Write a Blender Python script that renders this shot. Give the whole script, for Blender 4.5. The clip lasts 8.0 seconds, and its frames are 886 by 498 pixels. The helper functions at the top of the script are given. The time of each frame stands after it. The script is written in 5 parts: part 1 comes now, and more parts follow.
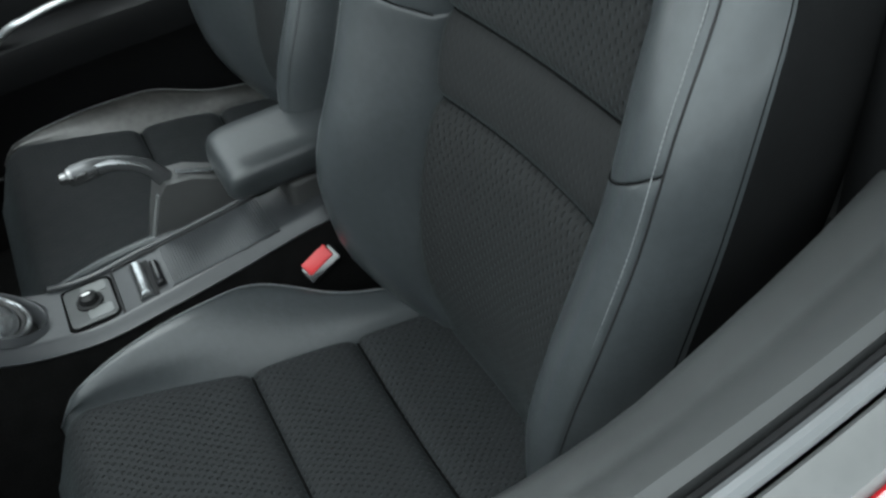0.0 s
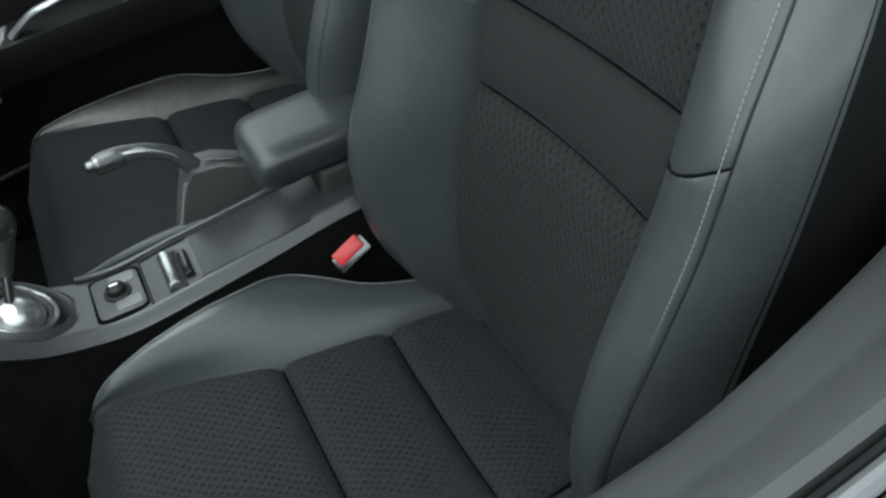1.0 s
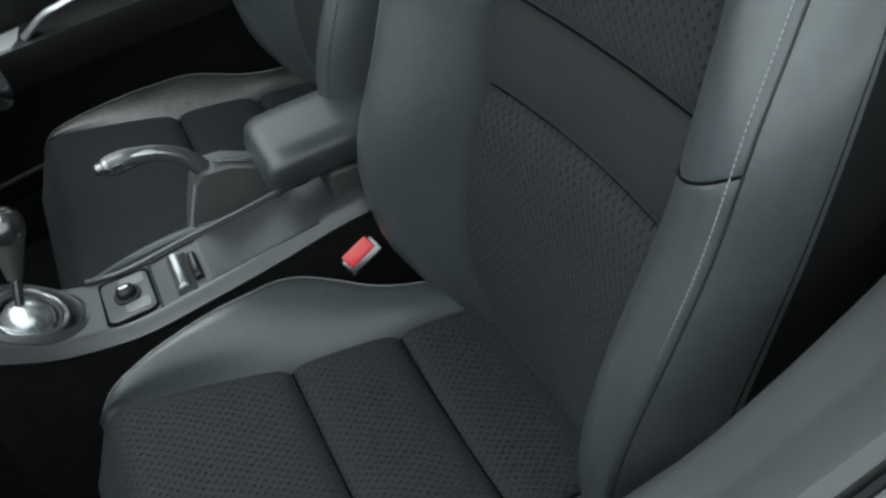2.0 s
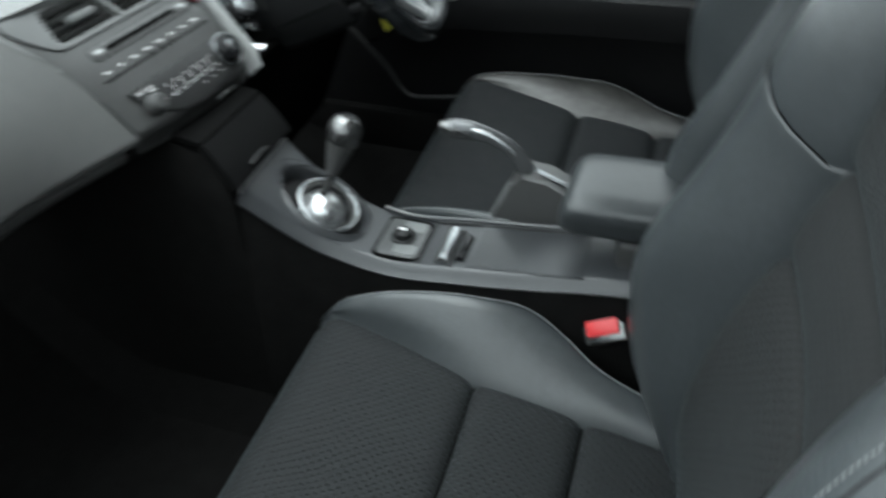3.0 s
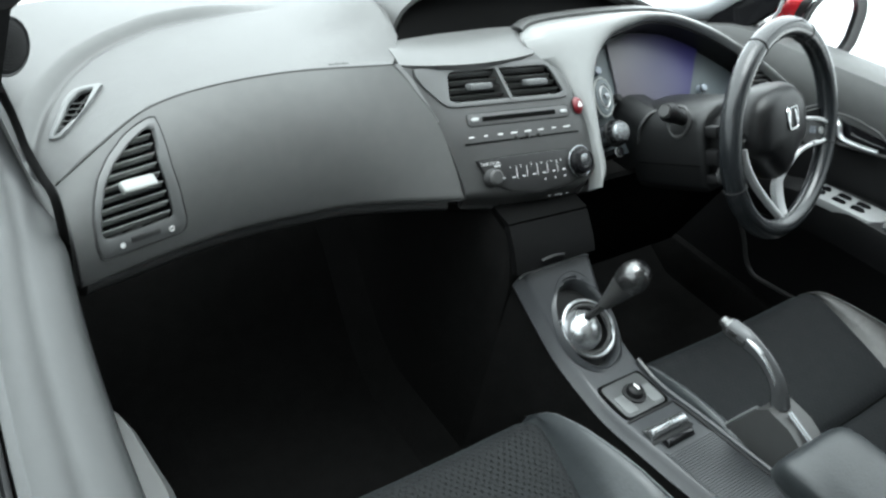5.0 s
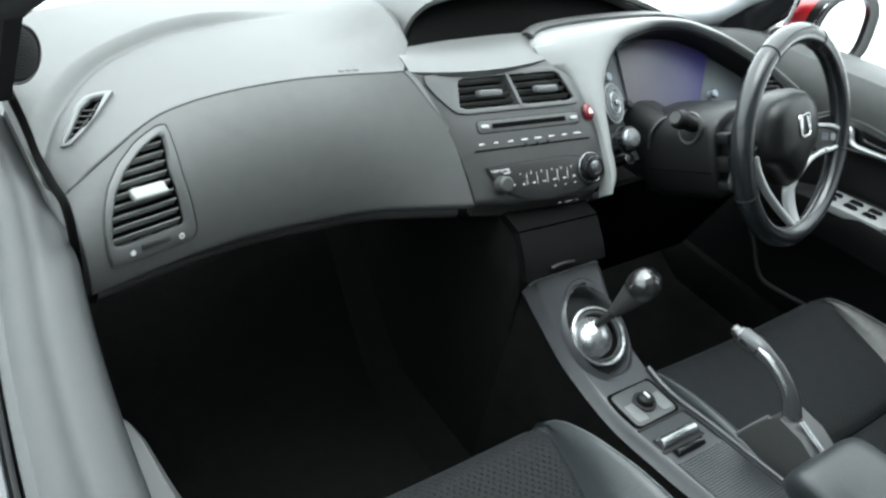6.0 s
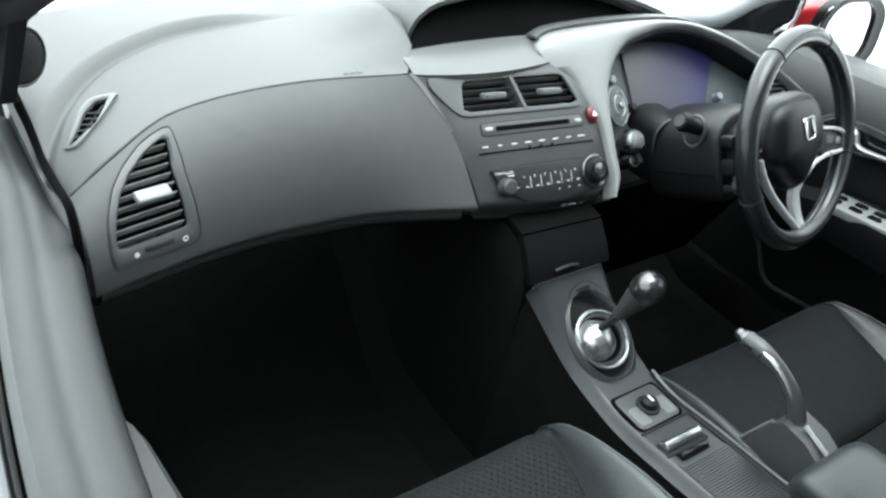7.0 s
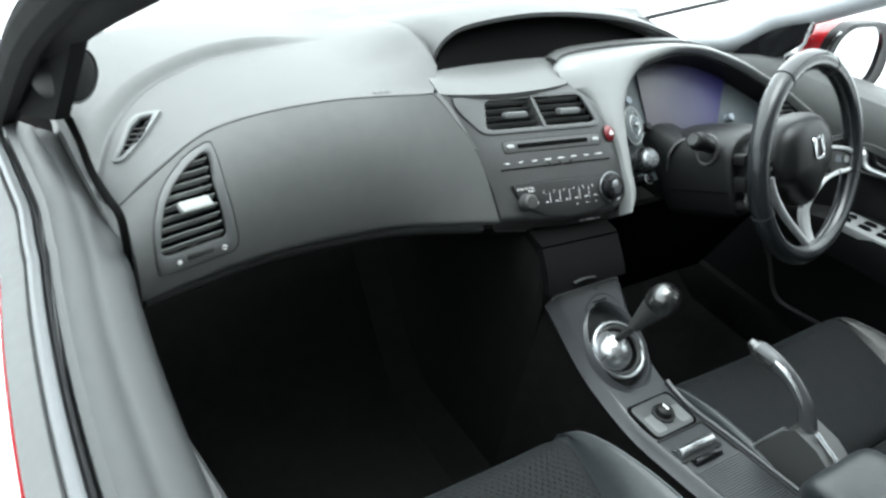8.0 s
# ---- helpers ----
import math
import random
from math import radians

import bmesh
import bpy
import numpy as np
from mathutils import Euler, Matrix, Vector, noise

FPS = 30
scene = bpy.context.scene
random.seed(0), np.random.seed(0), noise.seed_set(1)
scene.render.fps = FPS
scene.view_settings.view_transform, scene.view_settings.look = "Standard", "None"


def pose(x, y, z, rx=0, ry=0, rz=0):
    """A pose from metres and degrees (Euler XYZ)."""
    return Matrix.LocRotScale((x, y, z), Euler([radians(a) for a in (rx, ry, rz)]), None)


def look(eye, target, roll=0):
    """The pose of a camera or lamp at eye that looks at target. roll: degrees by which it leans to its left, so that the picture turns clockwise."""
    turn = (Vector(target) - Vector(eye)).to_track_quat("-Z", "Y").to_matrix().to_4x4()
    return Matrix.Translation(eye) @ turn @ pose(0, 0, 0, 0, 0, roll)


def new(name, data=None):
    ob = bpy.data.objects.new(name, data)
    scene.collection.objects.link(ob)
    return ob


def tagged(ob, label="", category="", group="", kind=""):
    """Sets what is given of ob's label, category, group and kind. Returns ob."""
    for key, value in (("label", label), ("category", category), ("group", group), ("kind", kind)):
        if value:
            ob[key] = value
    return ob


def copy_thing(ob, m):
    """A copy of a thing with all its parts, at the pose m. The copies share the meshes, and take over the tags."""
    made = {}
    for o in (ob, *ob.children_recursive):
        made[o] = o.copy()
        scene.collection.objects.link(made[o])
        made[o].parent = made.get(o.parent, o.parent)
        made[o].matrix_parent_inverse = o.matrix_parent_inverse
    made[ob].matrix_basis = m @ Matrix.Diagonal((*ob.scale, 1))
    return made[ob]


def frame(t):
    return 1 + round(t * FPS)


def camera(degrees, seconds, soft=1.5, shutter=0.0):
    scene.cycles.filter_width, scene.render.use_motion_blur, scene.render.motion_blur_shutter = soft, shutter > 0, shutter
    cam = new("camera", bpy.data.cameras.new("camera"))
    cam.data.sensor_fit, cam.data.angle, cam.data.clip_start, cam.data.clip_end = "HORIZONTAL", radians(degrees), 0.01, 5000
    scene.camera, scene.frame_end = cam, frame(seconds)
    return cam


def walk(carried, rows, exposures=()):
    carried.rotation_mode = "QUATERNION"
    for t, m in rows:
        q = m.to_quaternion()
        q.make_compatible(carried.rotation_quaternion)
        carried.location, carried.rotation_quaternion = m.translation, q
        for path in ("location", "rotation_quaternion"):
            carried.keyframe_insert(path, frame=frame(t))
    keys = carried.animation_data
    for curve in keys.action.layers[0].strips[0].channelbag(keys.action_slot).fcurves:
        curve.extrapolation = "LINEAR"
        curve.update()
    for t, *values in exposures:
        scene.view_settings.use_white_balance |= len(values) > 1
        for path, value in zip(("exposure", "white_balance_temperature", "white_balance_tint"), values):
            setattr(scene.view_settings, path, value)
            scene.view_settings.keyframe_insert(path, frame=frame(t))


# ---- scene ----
cam = camera(57.0, 8.0, soft=2.5, shutter=0.4)
PATH = [
    (0, (-0.959, 0.395, 1.383), (0.409, -0.205, 0.053), -8.2),
    (0.2, (-0.938, 0.401, 1.364), (0.404, -0.199, 0.008), -9.3),
    (0.5, (-0.922, 0.407, 1.367), (0.446, -0.137, 0.013), -9.8),
    (1, (-0.92, 0.401, 1.368), (0.449, -0.144, 0.016), -9.4),
    (1.2, (-0.918, 0.394, 1.365), (0.446, -0.15, 0.007), -10.4),
    (2.3, (-0.9, 0.371, 1.366), (0.509, -0.068, 0.017), -10.7),
    (2.5, (-0.883, 0.333, 1.362), (0.589, 0.108, 0.027), -10.7),
    (2.7, (-0.862, 0.235, 1.353), (0.636, 0.333, 0.031), -9.5),
    (3, (-0.858, 0.15, 1.382), (0.6, 0.644, 0.106), -1.8),
    (3.2, (-0.832, 0.118, 1.44), (0.519, 0.855, 0.16), -2.2),
    (3.5, (-0.815, 0.03, 1.459), (0.4, 1.09, 0.276), -1.5),
    (3.7, (-0.805, 0.02, 1.483), (0.341, 1.17, 0.318), 2.5),
    (4, (-0.807, 0.018, 1.483), (0.303, 1.212, 0.325), 7.9),
    (4.5, (-0.806, 0.025, 1.486), (0.27, 1.228, 0.306), 10.5),
    (5, (-0.81, 0.027, 1.483), (0.235, 1.262, 0.307), 10.3),
    (6.5, (-0.809, 0.039, 1.488), (0.221, 1.288, 0.313), 10.1),
    (7, (-0.808, 0.037, 1.488), (0.216, 1.291, 0.314), 10.0),
    (7.5, (-0.808, 0.033, 1.484), (0.212, 1.288, 0.308), 9.7),
    (8, (-0.855, 0.007, 1.502), (0.162, 1.304, 0.369), 9.7),
]
walk(cam, [(t, look(eye, target, roll)) for t, eye, target, roll in PATH], [(0, 0.0), (2.5, 0.0), (3.0, 0.25), (3.5, 0.35), (4.0, 0.4), (8.0, 0.45)])

# ---- light: a bright white photo studio round the car ----
world = bpy.data.worlds.new("studio_sky")
scene.world = world
world.use_nodes = True
wn = world.node_tree
wback = wn.nodes["Background"]
wback.inputs[0].default_value = (0.86, 0.975, 1.0, 1)
# a white cloud of light, brighter overhead and ahead of the car than behind it
wcoord, wdot, wadd = wn.nodes.new("ShaderNodeTexCoord"), wn.nodes.new("ShaderNodeVectorMath"), wn.nodes.new("ShaderNodeMath")
wdot.operation, wadd.operation = "DOT_PRODUCT", "ADD"
wdot.inputs[1].default_value = (0.1, 2.0, 2.2)
wadd.inputs[1].default_value = 1.55
wfloor = wn.nodes.new("ShaderNodeMath")
wfloor.operation = "MAXIMUM"
wfloor.inputs[1].default_value = 0.4
wn.links.new(wcoord.outputs["Generated"], wdot.inputs[0])
wn.links.new(wdot.outputs["Value"], wadd.inputs[0])
wn.links.new(wadd.outputs[0], wfloor.inputs[0])
wn.links.new(wfloor.outputs[0], wback.inputs[1])
sun = new("studio_sun", bpy.data.lights.new("studio_sun", "SUN"))
sun.data.energy, sun.data.angle, sun.data.color = 1.8, radians(35), (0.92, 1.0, 1.0)
sun.matrix_world = look((-0.2, 0.6, 5.0), (0, 0.5, 0.8))

# ---- materials ----
def material(name, color, rough=0.5, metal=0.0, vary=0.15, scale=60.0, bump=0.0, bump_scale=600.0, coat=0.0, spec=0.5):
    m = bpy.data.materials.new(name)
    m.use_nodes = True
    nt = m.node_tree
    b = nt.nodes["Principled BSDF"]
    b.inputs["Roughness"].default_value = rough
    b.inputs["Metallic"].default_value = metal
    b.inputs["Specular IOR Level"].default_value = spec
    b.inputs["Coat Weight"].default_value = coat
    tc = nt.nodes.new("ShaderNodeTexCoord")
    n1 = nt.nodes.new("ShaderNodeTexNoise")
    n1.inputs["Scale"].default_value, n1.inputs["Detail"].default_value = scale, 6
    nt.links.new(tc.outputs["Object"], n1.inputs["Vector"])
    n2 = nt.nodes.new("ShaderNodeTexNoise")
    n2.inputs["Scale"].default_value, n2.inputs["Detail"].default_value = scale / 9, 3
    nt.links.new(tc.outputs["Object"], n2.inputs["Vector"])
    mix = nt.nodes.new("ShaderNodeMath")
    mix.operation = "MULTIPLY"
    nt.links.new(n1.outputs["Fac"], mix.inputs[0])
    nt.links.new(n2.outputs["Fac"], mix.inputs[1])
    ramp = nt.nodes.new("ShaderNodeValToRGB")
    lo, hi = [tuple(min(1, c * k) for c in color) + (1,) for k in (1 - vary, 1 + vary)]
    ramp.color_ramp.elements[0].position, ramp.color_ramp.elements[0].color = 0.1, lo
    ramp.color_ramp.elements[1].position, ramp.color_ramp.elements[1].color = 0.45, hi
    nt.links.new(mix.outputs[0], ramp.inputs[0])
    nt.links.new(ramp.outputs[0], b.inputs["Base Color"])
    mr = nt.nodes.new("ShaderNodeMapRange")
    mr.inputs["To Min"].default_value, mr.inputs["To Max"].default_value = rough * 0.85, min(1, rough * 1.15)
    nt.links.new(n2.outputs["Fac"], mr.inputs["Value"])
    nt.links.new(mr.outputs[0], b.inputs["Roughness"])
    if bump:
        n3 = nt.nodes.new("ShaderNodeTexNoise")
        n3.inputs["Scale"].default_value, n3.inputs["Detail"].default_value = bump_scale, 6
        nt.links.new(tc.outputs["Object"], n3.inputs["Vector"])
        bp = nt.nodes.new("ShaderNodeBump")
        bp.inputs["Strength"].default_value, bp.inputs["Distance"].default_value = bump, 0.001
        nt.links.new(n3.outputs["Fac"], bp.inputs["Height"])
        nt.links.new(bp.outputs[0], b.inputs["Normal"])
    return m


def weave(name, color, axes, pitch=0.0130, depth=1.0):
    """A knitted seat cloth with staggered oval dimples. axes: the two object axes that the cloth lies along."""
    m = material(name, color, 0.8, vary=0.25, scale=400, spec=0.3)
    nt = m.node_tree
    b = nt.nodes["Principled BSDF"]
    b.inputs["Sheen Weight"].default_value, b.inputs["Sheen Roughness"].default_value = 0.055, 0.35
    b.inputs["Sheen Tint"].default_value = (0.72, 0.93, 1.0, 1)
    tc = nt.nodes.new("ShaderNodeTexCoord")
    sep = nt.nodes.new("ShaderNodeSeparateXYZ")
    # the knit is pulled a little out of true over the padding
    drift, shift, moved = nt.nodes.new("ShaderNodeTexNoise"), nt.nodes.new("ShaderNodeVectorMath"), nt.nodes.new("ShaderNodeVectorMath")
    drift.inputs["Scale"].default_value, drift.inputs["Detail"].default_value = 9.0, 1.0
    shift.operation, moved.operation = "SCALE", "ADD"
    shift.inputs["Scale"].default_value = 0.014
    nt.links.new(tc.outputs["Object"], drift.inputs["Vector"])
    nt.links.new(drift.outputs["Color"], shift.inputs[0])
    nt.links.new(tc.outputs["Object"], moved.inputs[0])
    nt.links.new(shift.outputs[0], moved.inputs[1])
    nt.links.new(moved.outputs[0], sep.inputs[0])

    def math_node(op, a, v=None, c=None):
        n = nt.nodes.new("ShaderNodeMath")
        n.operation = op
        for i, s in enumerate((a, v, c)):
            if s is None:
                continue
            if isinstance(s, (int, float)):
                n.inputs[i].default_value = s
            else:
                nt.links.new(s, n.inputs[i])
        return n.outputs[0]

    u = math_node("MULTIPLY", sep.outputs[axes[0]], 4 * math.pi / pitch)
    v = math_node("MULTIPLY", sep.outputs[axes[1]], 4 * math.pi / (pitch * 1.3))
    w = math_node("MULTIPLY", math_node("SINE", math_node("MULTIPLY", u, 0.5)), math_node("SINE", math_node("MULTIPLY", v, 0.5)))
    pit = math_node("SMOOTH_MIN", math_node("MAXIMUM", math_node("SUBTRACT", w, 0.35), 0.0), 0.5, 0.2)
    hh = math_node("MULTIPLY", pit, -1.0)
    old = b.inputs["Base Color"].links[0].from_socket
    # the shade inside each dimple is put into the colour as well
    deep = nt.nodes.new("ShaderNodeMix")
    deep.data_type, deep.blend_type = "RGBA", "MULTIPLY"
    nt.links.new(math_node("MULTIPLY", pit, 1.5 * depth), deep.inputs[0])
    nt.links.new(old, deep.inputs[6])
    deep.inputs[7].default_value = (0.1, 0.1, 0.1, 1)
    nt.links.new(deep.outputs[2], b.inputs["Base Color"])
    bp = nt.nodes.new("ShaderNodeBump")
    bp.inputs["Strength"].default_value, bp.inputs["Distance"].default_value = depth, 0.0034
    nt.links.new(hh, bp.inputs["Height"])
    nt.links.new(bp.outputs[0], b.inputs["Normal"])
    return m


M = {
    "leather": material("grey_leather", (0.037, 0.0418, 0.0445), 0.32, vary=0.16, scale=90, bump=0.32, bump_scale=240),
    "leather_worn": material("worn_leather", (0.026, 0.0255, 0.024), 0.40, vary=0.6, scale=70, bump=0.45, bump_scale=160),
    "cloth_flat": weave("seat_cloth", (0.0126, 0.0140, 0.0150), (0, 1), 0.0115),
    "cloth_back": weave("back_cloth", (0.0118, 0.0123, 0.0125), (0, 2), 0.0122),
    "cloth_smooth": weave("smooth_back_cloth", (0.0110, 0.0116, 0.0119), (0, 2), 0.0122, 0.3),
    "cloth_shaded": weave("shaded_seat_cloth", (0.0055, 0.0066, 0.0076), (0, 1), 0.0115, 0.3),
    "audio_face": material("dark_audio_face", (0.022, 0.0222, 0.0225), 0.36, vary=0.1, scale=60, bump=0.15, bump_scale=1300),
    "shelf_trim": material("satin_grey_shelf", (0.120, 0.122, 0.121), 0.34, vary=0.06, scale=50, bump=0.15, bump_scale=1400),
    "lid_leather": material("lid_leather", (0.029, 0.0325, 0.0345), 0.36, vary=0.16, scale=90, bump=0.32, bump_scale=240),
    "stitch": material("grey_thread", (0.16, 0.168, 0.17), 0.7, vary=0.2),
    "dash": material("soft_grey_dash", (0.080, 0.081, 0.080), 0.43, vary=0.08, scale=50, bump=0.35, bump_scale=1300),
    "dash_dark": material("dark_dash_plastic", (0.038, 0.038, 0.038), 0.45, vary=0.12, scale=60, bump=0.2, bump_scale=1300),
    "console": material("console_plastic", (0.036, 0.038, 0.041), 0.30, vary=0.1, scale=60, bump=0.15, bump_scale=1400),
    "black": material("black_plastic", (0.006, 0.006, 0.0065), 0.55, vary=0.2, scale=80, bump=0.1, bump_scale=1200, spec=0.3),
    "gloss_black": material("gloss_black", (0.008, 0.008, 0.009), 0.12, vary=0.1),
    "rubber": material("black_rubber", (0.010, 0.010, 0.011), 0.55, vary=0.2, scale=60),
    "silver": material("satin_silver", (0.55, 0.56, 0.57), 0.28, metal=0.9, vary=0.06, scale=40),
    "gunmetal": material("dark_polished_metal", (0.15, 0.15, 0.15), 0.22, metal=0.9, vary=0.08, scale=40),
    "silver_paint": material("silver_grey_trim", (0.40, 0.41, 0.41), 0.38, metal=0.5, vary=0.06, scale=40),
    "chrome": material("chrome", (0.85, 0.86, 0.87), 0.07, metal=1.0, vary=0.03),
    "red_paint": material("red_car_paint", (0.55, 0.012, 0.02), 0.2, vary=0.05, coat=1.0),
    "red_plastic": material("red_plastic", (0.62, 0.03, 0.035), 0.35, vary=0.06),
    "hazard_red": material("dark_red_plastic", (0.13, 0.007, 0.012), 0.3, vary=0.06),
    "carpet": material("black_carpet", (0.0072, 0.0070, 0.0069), 0.95, vary=0.4, scale=300, bump=0.8, bump_scale=700, spec=0.05),
    "white_print": material("white_print", (0.75, 0.75, 0.75), 0.5, vary=0.05),
    "yellow": material("yellow_card", (0.55, 0.50, 0.06), 0.6, vary=0.1),
    "studio": material("white_studio_floor", (0.8, 0.8, 0.8), 0.6, vary=0.03, scale=3),
    "headliner": material("grey_headlining", (0.35, 0.35, 0.34), 0.9, vary=0.08, scale=200, bump=0.3),
    "door_pad": material("grey_door_pad", (0.039, 0.0408, 0.0412), 0.31, vary=0.08, scale=50, bump=0.35, bump_scale=1300),
    "trim_shade": material("black_trim_and_shade", (0.005, 0.0052, 0.0055), 0.9, vary=0.2, scale=200, spec=0.1),
    "grip": material("dark_grip_plastic", (0.025, 0.026, 0.028), 0.3, vary=0.08),
    "hub": material("hub_plastic", (0.0065, 0.0068, 0.0074), 0.36, vary=0.1, scale=60, bump=0.12, bump_scale=1300, spec=0.4),
    "spoke_silver": material("spoke_silver", (0.58, 0.59, 0.60), 0.34, metal=0.35, vary=0.05),
    "rim_leather": material("black_rim_leather", (0.013, 0.0148, 0.0165), 0.24, vary=0.12, scale=90, bump=0.2, bump_scale=1000, coat=0.35),
    "grey_panel": material("mid_grey_panel", (0.14, 0.145, 0.145), 0.4, vary=0.06, scale=50),
    "bar_metal": material("satin_bar_metal", (0.38, 0.39, 0.40), 0.2, metal=0.9, vary=0.05),
    # besides vents and gaps, the near-black that stands in for shade
    "duct": material("black_gaps_and_shade", (0.003, 0.003, 0.003), 0.9, vary=0.2, spec=0.05),
    "belt": material("satin_belt_metal", (0.13, 0.135, 0.14), 0.32, metal=0.4, vary=0.06),
    "pod_trim": material("satin_grey_arch", (0.24, 0.245, 0.243), 0.36, vary=0.05, scale=50, bump=0.15, bump_scale=1400),
    "console_grey": material("smooth_grey_plastic", (0.06, 0.06, 0.06), 0.4, vary=0.06, scale=50),
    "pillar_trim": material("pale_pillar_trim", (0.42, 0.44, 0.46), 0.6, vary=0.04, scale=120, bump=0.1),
    "brake_grip": material("satin_grey_grip", (0.075, 0.077, 0.08), 0.26, metal=0.3, vary=0.06),
    "ring_metal": material("satin_ring_metal", (0.33, 0.34, 0.35), 0.25, metal=0.9, vary=0.06, scale=40),
    "switch_grey": material("switch_panel_grey", (0.06, 0.062, 0.063), 0.38, vary=0.06, scale=50),
    "stack": material("satin_grey_stack", (0.038, 0.0384, 0.0382), 0.30, vary=0.08, scale=50, bump=0.2, bump_scale=1300, spec=0.7),
    "pod": material("blue_grey_instrument_panel", (0.075, 0.088, 0.095), 0.45, vary=0.08, scale=50),
    "trim_light": material("pale_grey_trim", (0.30, 0.31, 0.30), 0.45, metal=0.25, vary=0.06, scale=50),
    "vent_grey": material("satin_vent_grey", (0.085, 0.0865, 0.087), 0.36, vary=0.06, scale=50, bump=0.1, bump_scale=1300),
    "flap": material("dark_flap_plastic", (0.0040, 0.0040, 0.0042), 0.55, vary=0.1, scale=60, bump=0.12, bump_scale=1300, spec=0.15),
    "shroud": material("column_plastic", (0.0085, 0.0088, 0.0092), 0.42, vary=0.12, scale=60, bump=0.25, bump_scale=1300, spec=0.35),
    "seal": material("grey_rubber_seal", (0.09, 0.092, 0.092), 0.5, vary=0.12, scale=80),
    "clear_blue": material("satin_blue_grey", (0.25, 0.28, 0.32), 0.35, vary=0.08),
    "screen": material("dark_instrument_lens", (0.052, 0.042, 0.115), 0.34, vary=0.15, scale=12),
}
# the reflection on the lens is put into its colour: mauve-grey, then deep blue
lens = M["screen"].node_tree
lens_at, lens_split, reflection_ramp = lens.nodes.new("ShaderNodeTexCoord"), lens.nodes.new("ShaderNodeSeparateXYZ"), lens.nodes.new("ShaderNodeValToRGB")
reflection_ramp.color_ramp.elements[0].position, reflection_ramp.color_ramp.elements[0].color = 0.29, (0.085, 0.078, 0.090, 1)
reflection_ramp.color_ramp.elements[1].position, reflection_ramp.color_ramp.elements[1].color = 0.50, (0.020, 0.016, 0.110, 1)
lens_mid = reflection_ramp.color_ramp.elements.new(0.38)
lens_mid.color = (0.052, 0.050, 0.088, 1)
lens.links.new(lens_at.outputs["Object"], lens_split.inputs[0])
lens.links.new(lens_split.outputs["X"], reflection_ramp.inputs[0])
lens.links.new(reflection_ramp.outputs[0], lens.nodes["Principled BSDF"].inputs["Base Color"])
glass = bpy.data.materials.new("clear_glass")
glass.use_nodes = True
_b = glass.node_tree.nodes["Principled BSDF"]
_b.inputs["Transmission Weight"].default_value, _b.inputs["Roughness"].default_value, _b.inputs["IOR"].default_value = 1.0, 0.0, 1.45
mirror_mat = bpy.data.materials.new("mirror_glass")
mirror_mat.use_nodes = True
_b = mirror_mat.node_tree.nodes["Principled BSDF"]
_b.inputs["Metallic"].default_value, _b.inputs["Roughness"].default_value = 1.0, 0.02
_b.inputs["Base Color"].default_value = (0.9, 0.92, 0.95, 1)

# ---- mesh helpers ----
V = Vector


def smooth01(a, b, x):
    k = min(1, max(0, (x - a) / (b - a)))
    return k * k * (3 - 2 * k)


def curve_at(keys, x):
    """A smooth value through (place, value) keys."""
    if x <= keys[0][0]:
        return keys[0][1]
    for n in range(len(keys) - 1):
        (a, p), (b, q) = keys[n], keys[n + 1]
        if x <= b:
            before = keys[n - 1] if n else (a - (b - a), p - (q - p))
            after = keys[n + 2] if n + 2 < len(keys) else (b + (b - a), q + (q - p))
            m0, m1 = (q - before[1]) / (b - before[0]), (after[1] - p) / (after[0] - a)
            t, h = (x - a) / (b - a), b - a
            return (2 * t**3 - 3 * t * t + 1) * p + (t**3 - 2 * t * t + t) * h * m0 + (3 * t * t - 2 * t**3) * q + (t**3 - t * t) * h * m1
    return keys[-1][1]


def path_through(points, steps=8, closed=False):
    """A smooth line through a few points (Catmull-Rom)."""
    p = [V(q) for q in points]
    n, out = len(p), []
    for i in range(n if closed else n - 1):
        a, b, c, d = (p[(i + k) % n] for k in (-1, 0, 1, 2)) if closed else (p[max(i - 1, 0)], p[i], p[i + 1], p[min(i + 2, n - 1)])
        for s in range(steps):
            t = s / steps
            out.append(0.5 * ((2 * b) + (c - a) * t + (2 * a - 5 * b + 4 * c - d) * t * t + (3 * b - a - 3 * c + d) * t**3))
    if not closed:
        out.append(p[-1])
    return out


def loft(rings, cap=True, ring_closed=True, bm=None):
    bm = bm or bmesh.new()
    rows = [[bm.verts.new(p) for p in r] for r in rings]
    n = len(rows[0])
    for a, b in zip(rows, rows[1:]):
        for i in range(n if ring_closed else n - 1):
            j = (i + 1) % n
            bm.faces.new((a[i], a[j], b[j], b[i]))
    if cap and ring_closed:
        bm.faces.new(rows[0][::-1])
        bm.faces.new(rows[-1])
    return bm


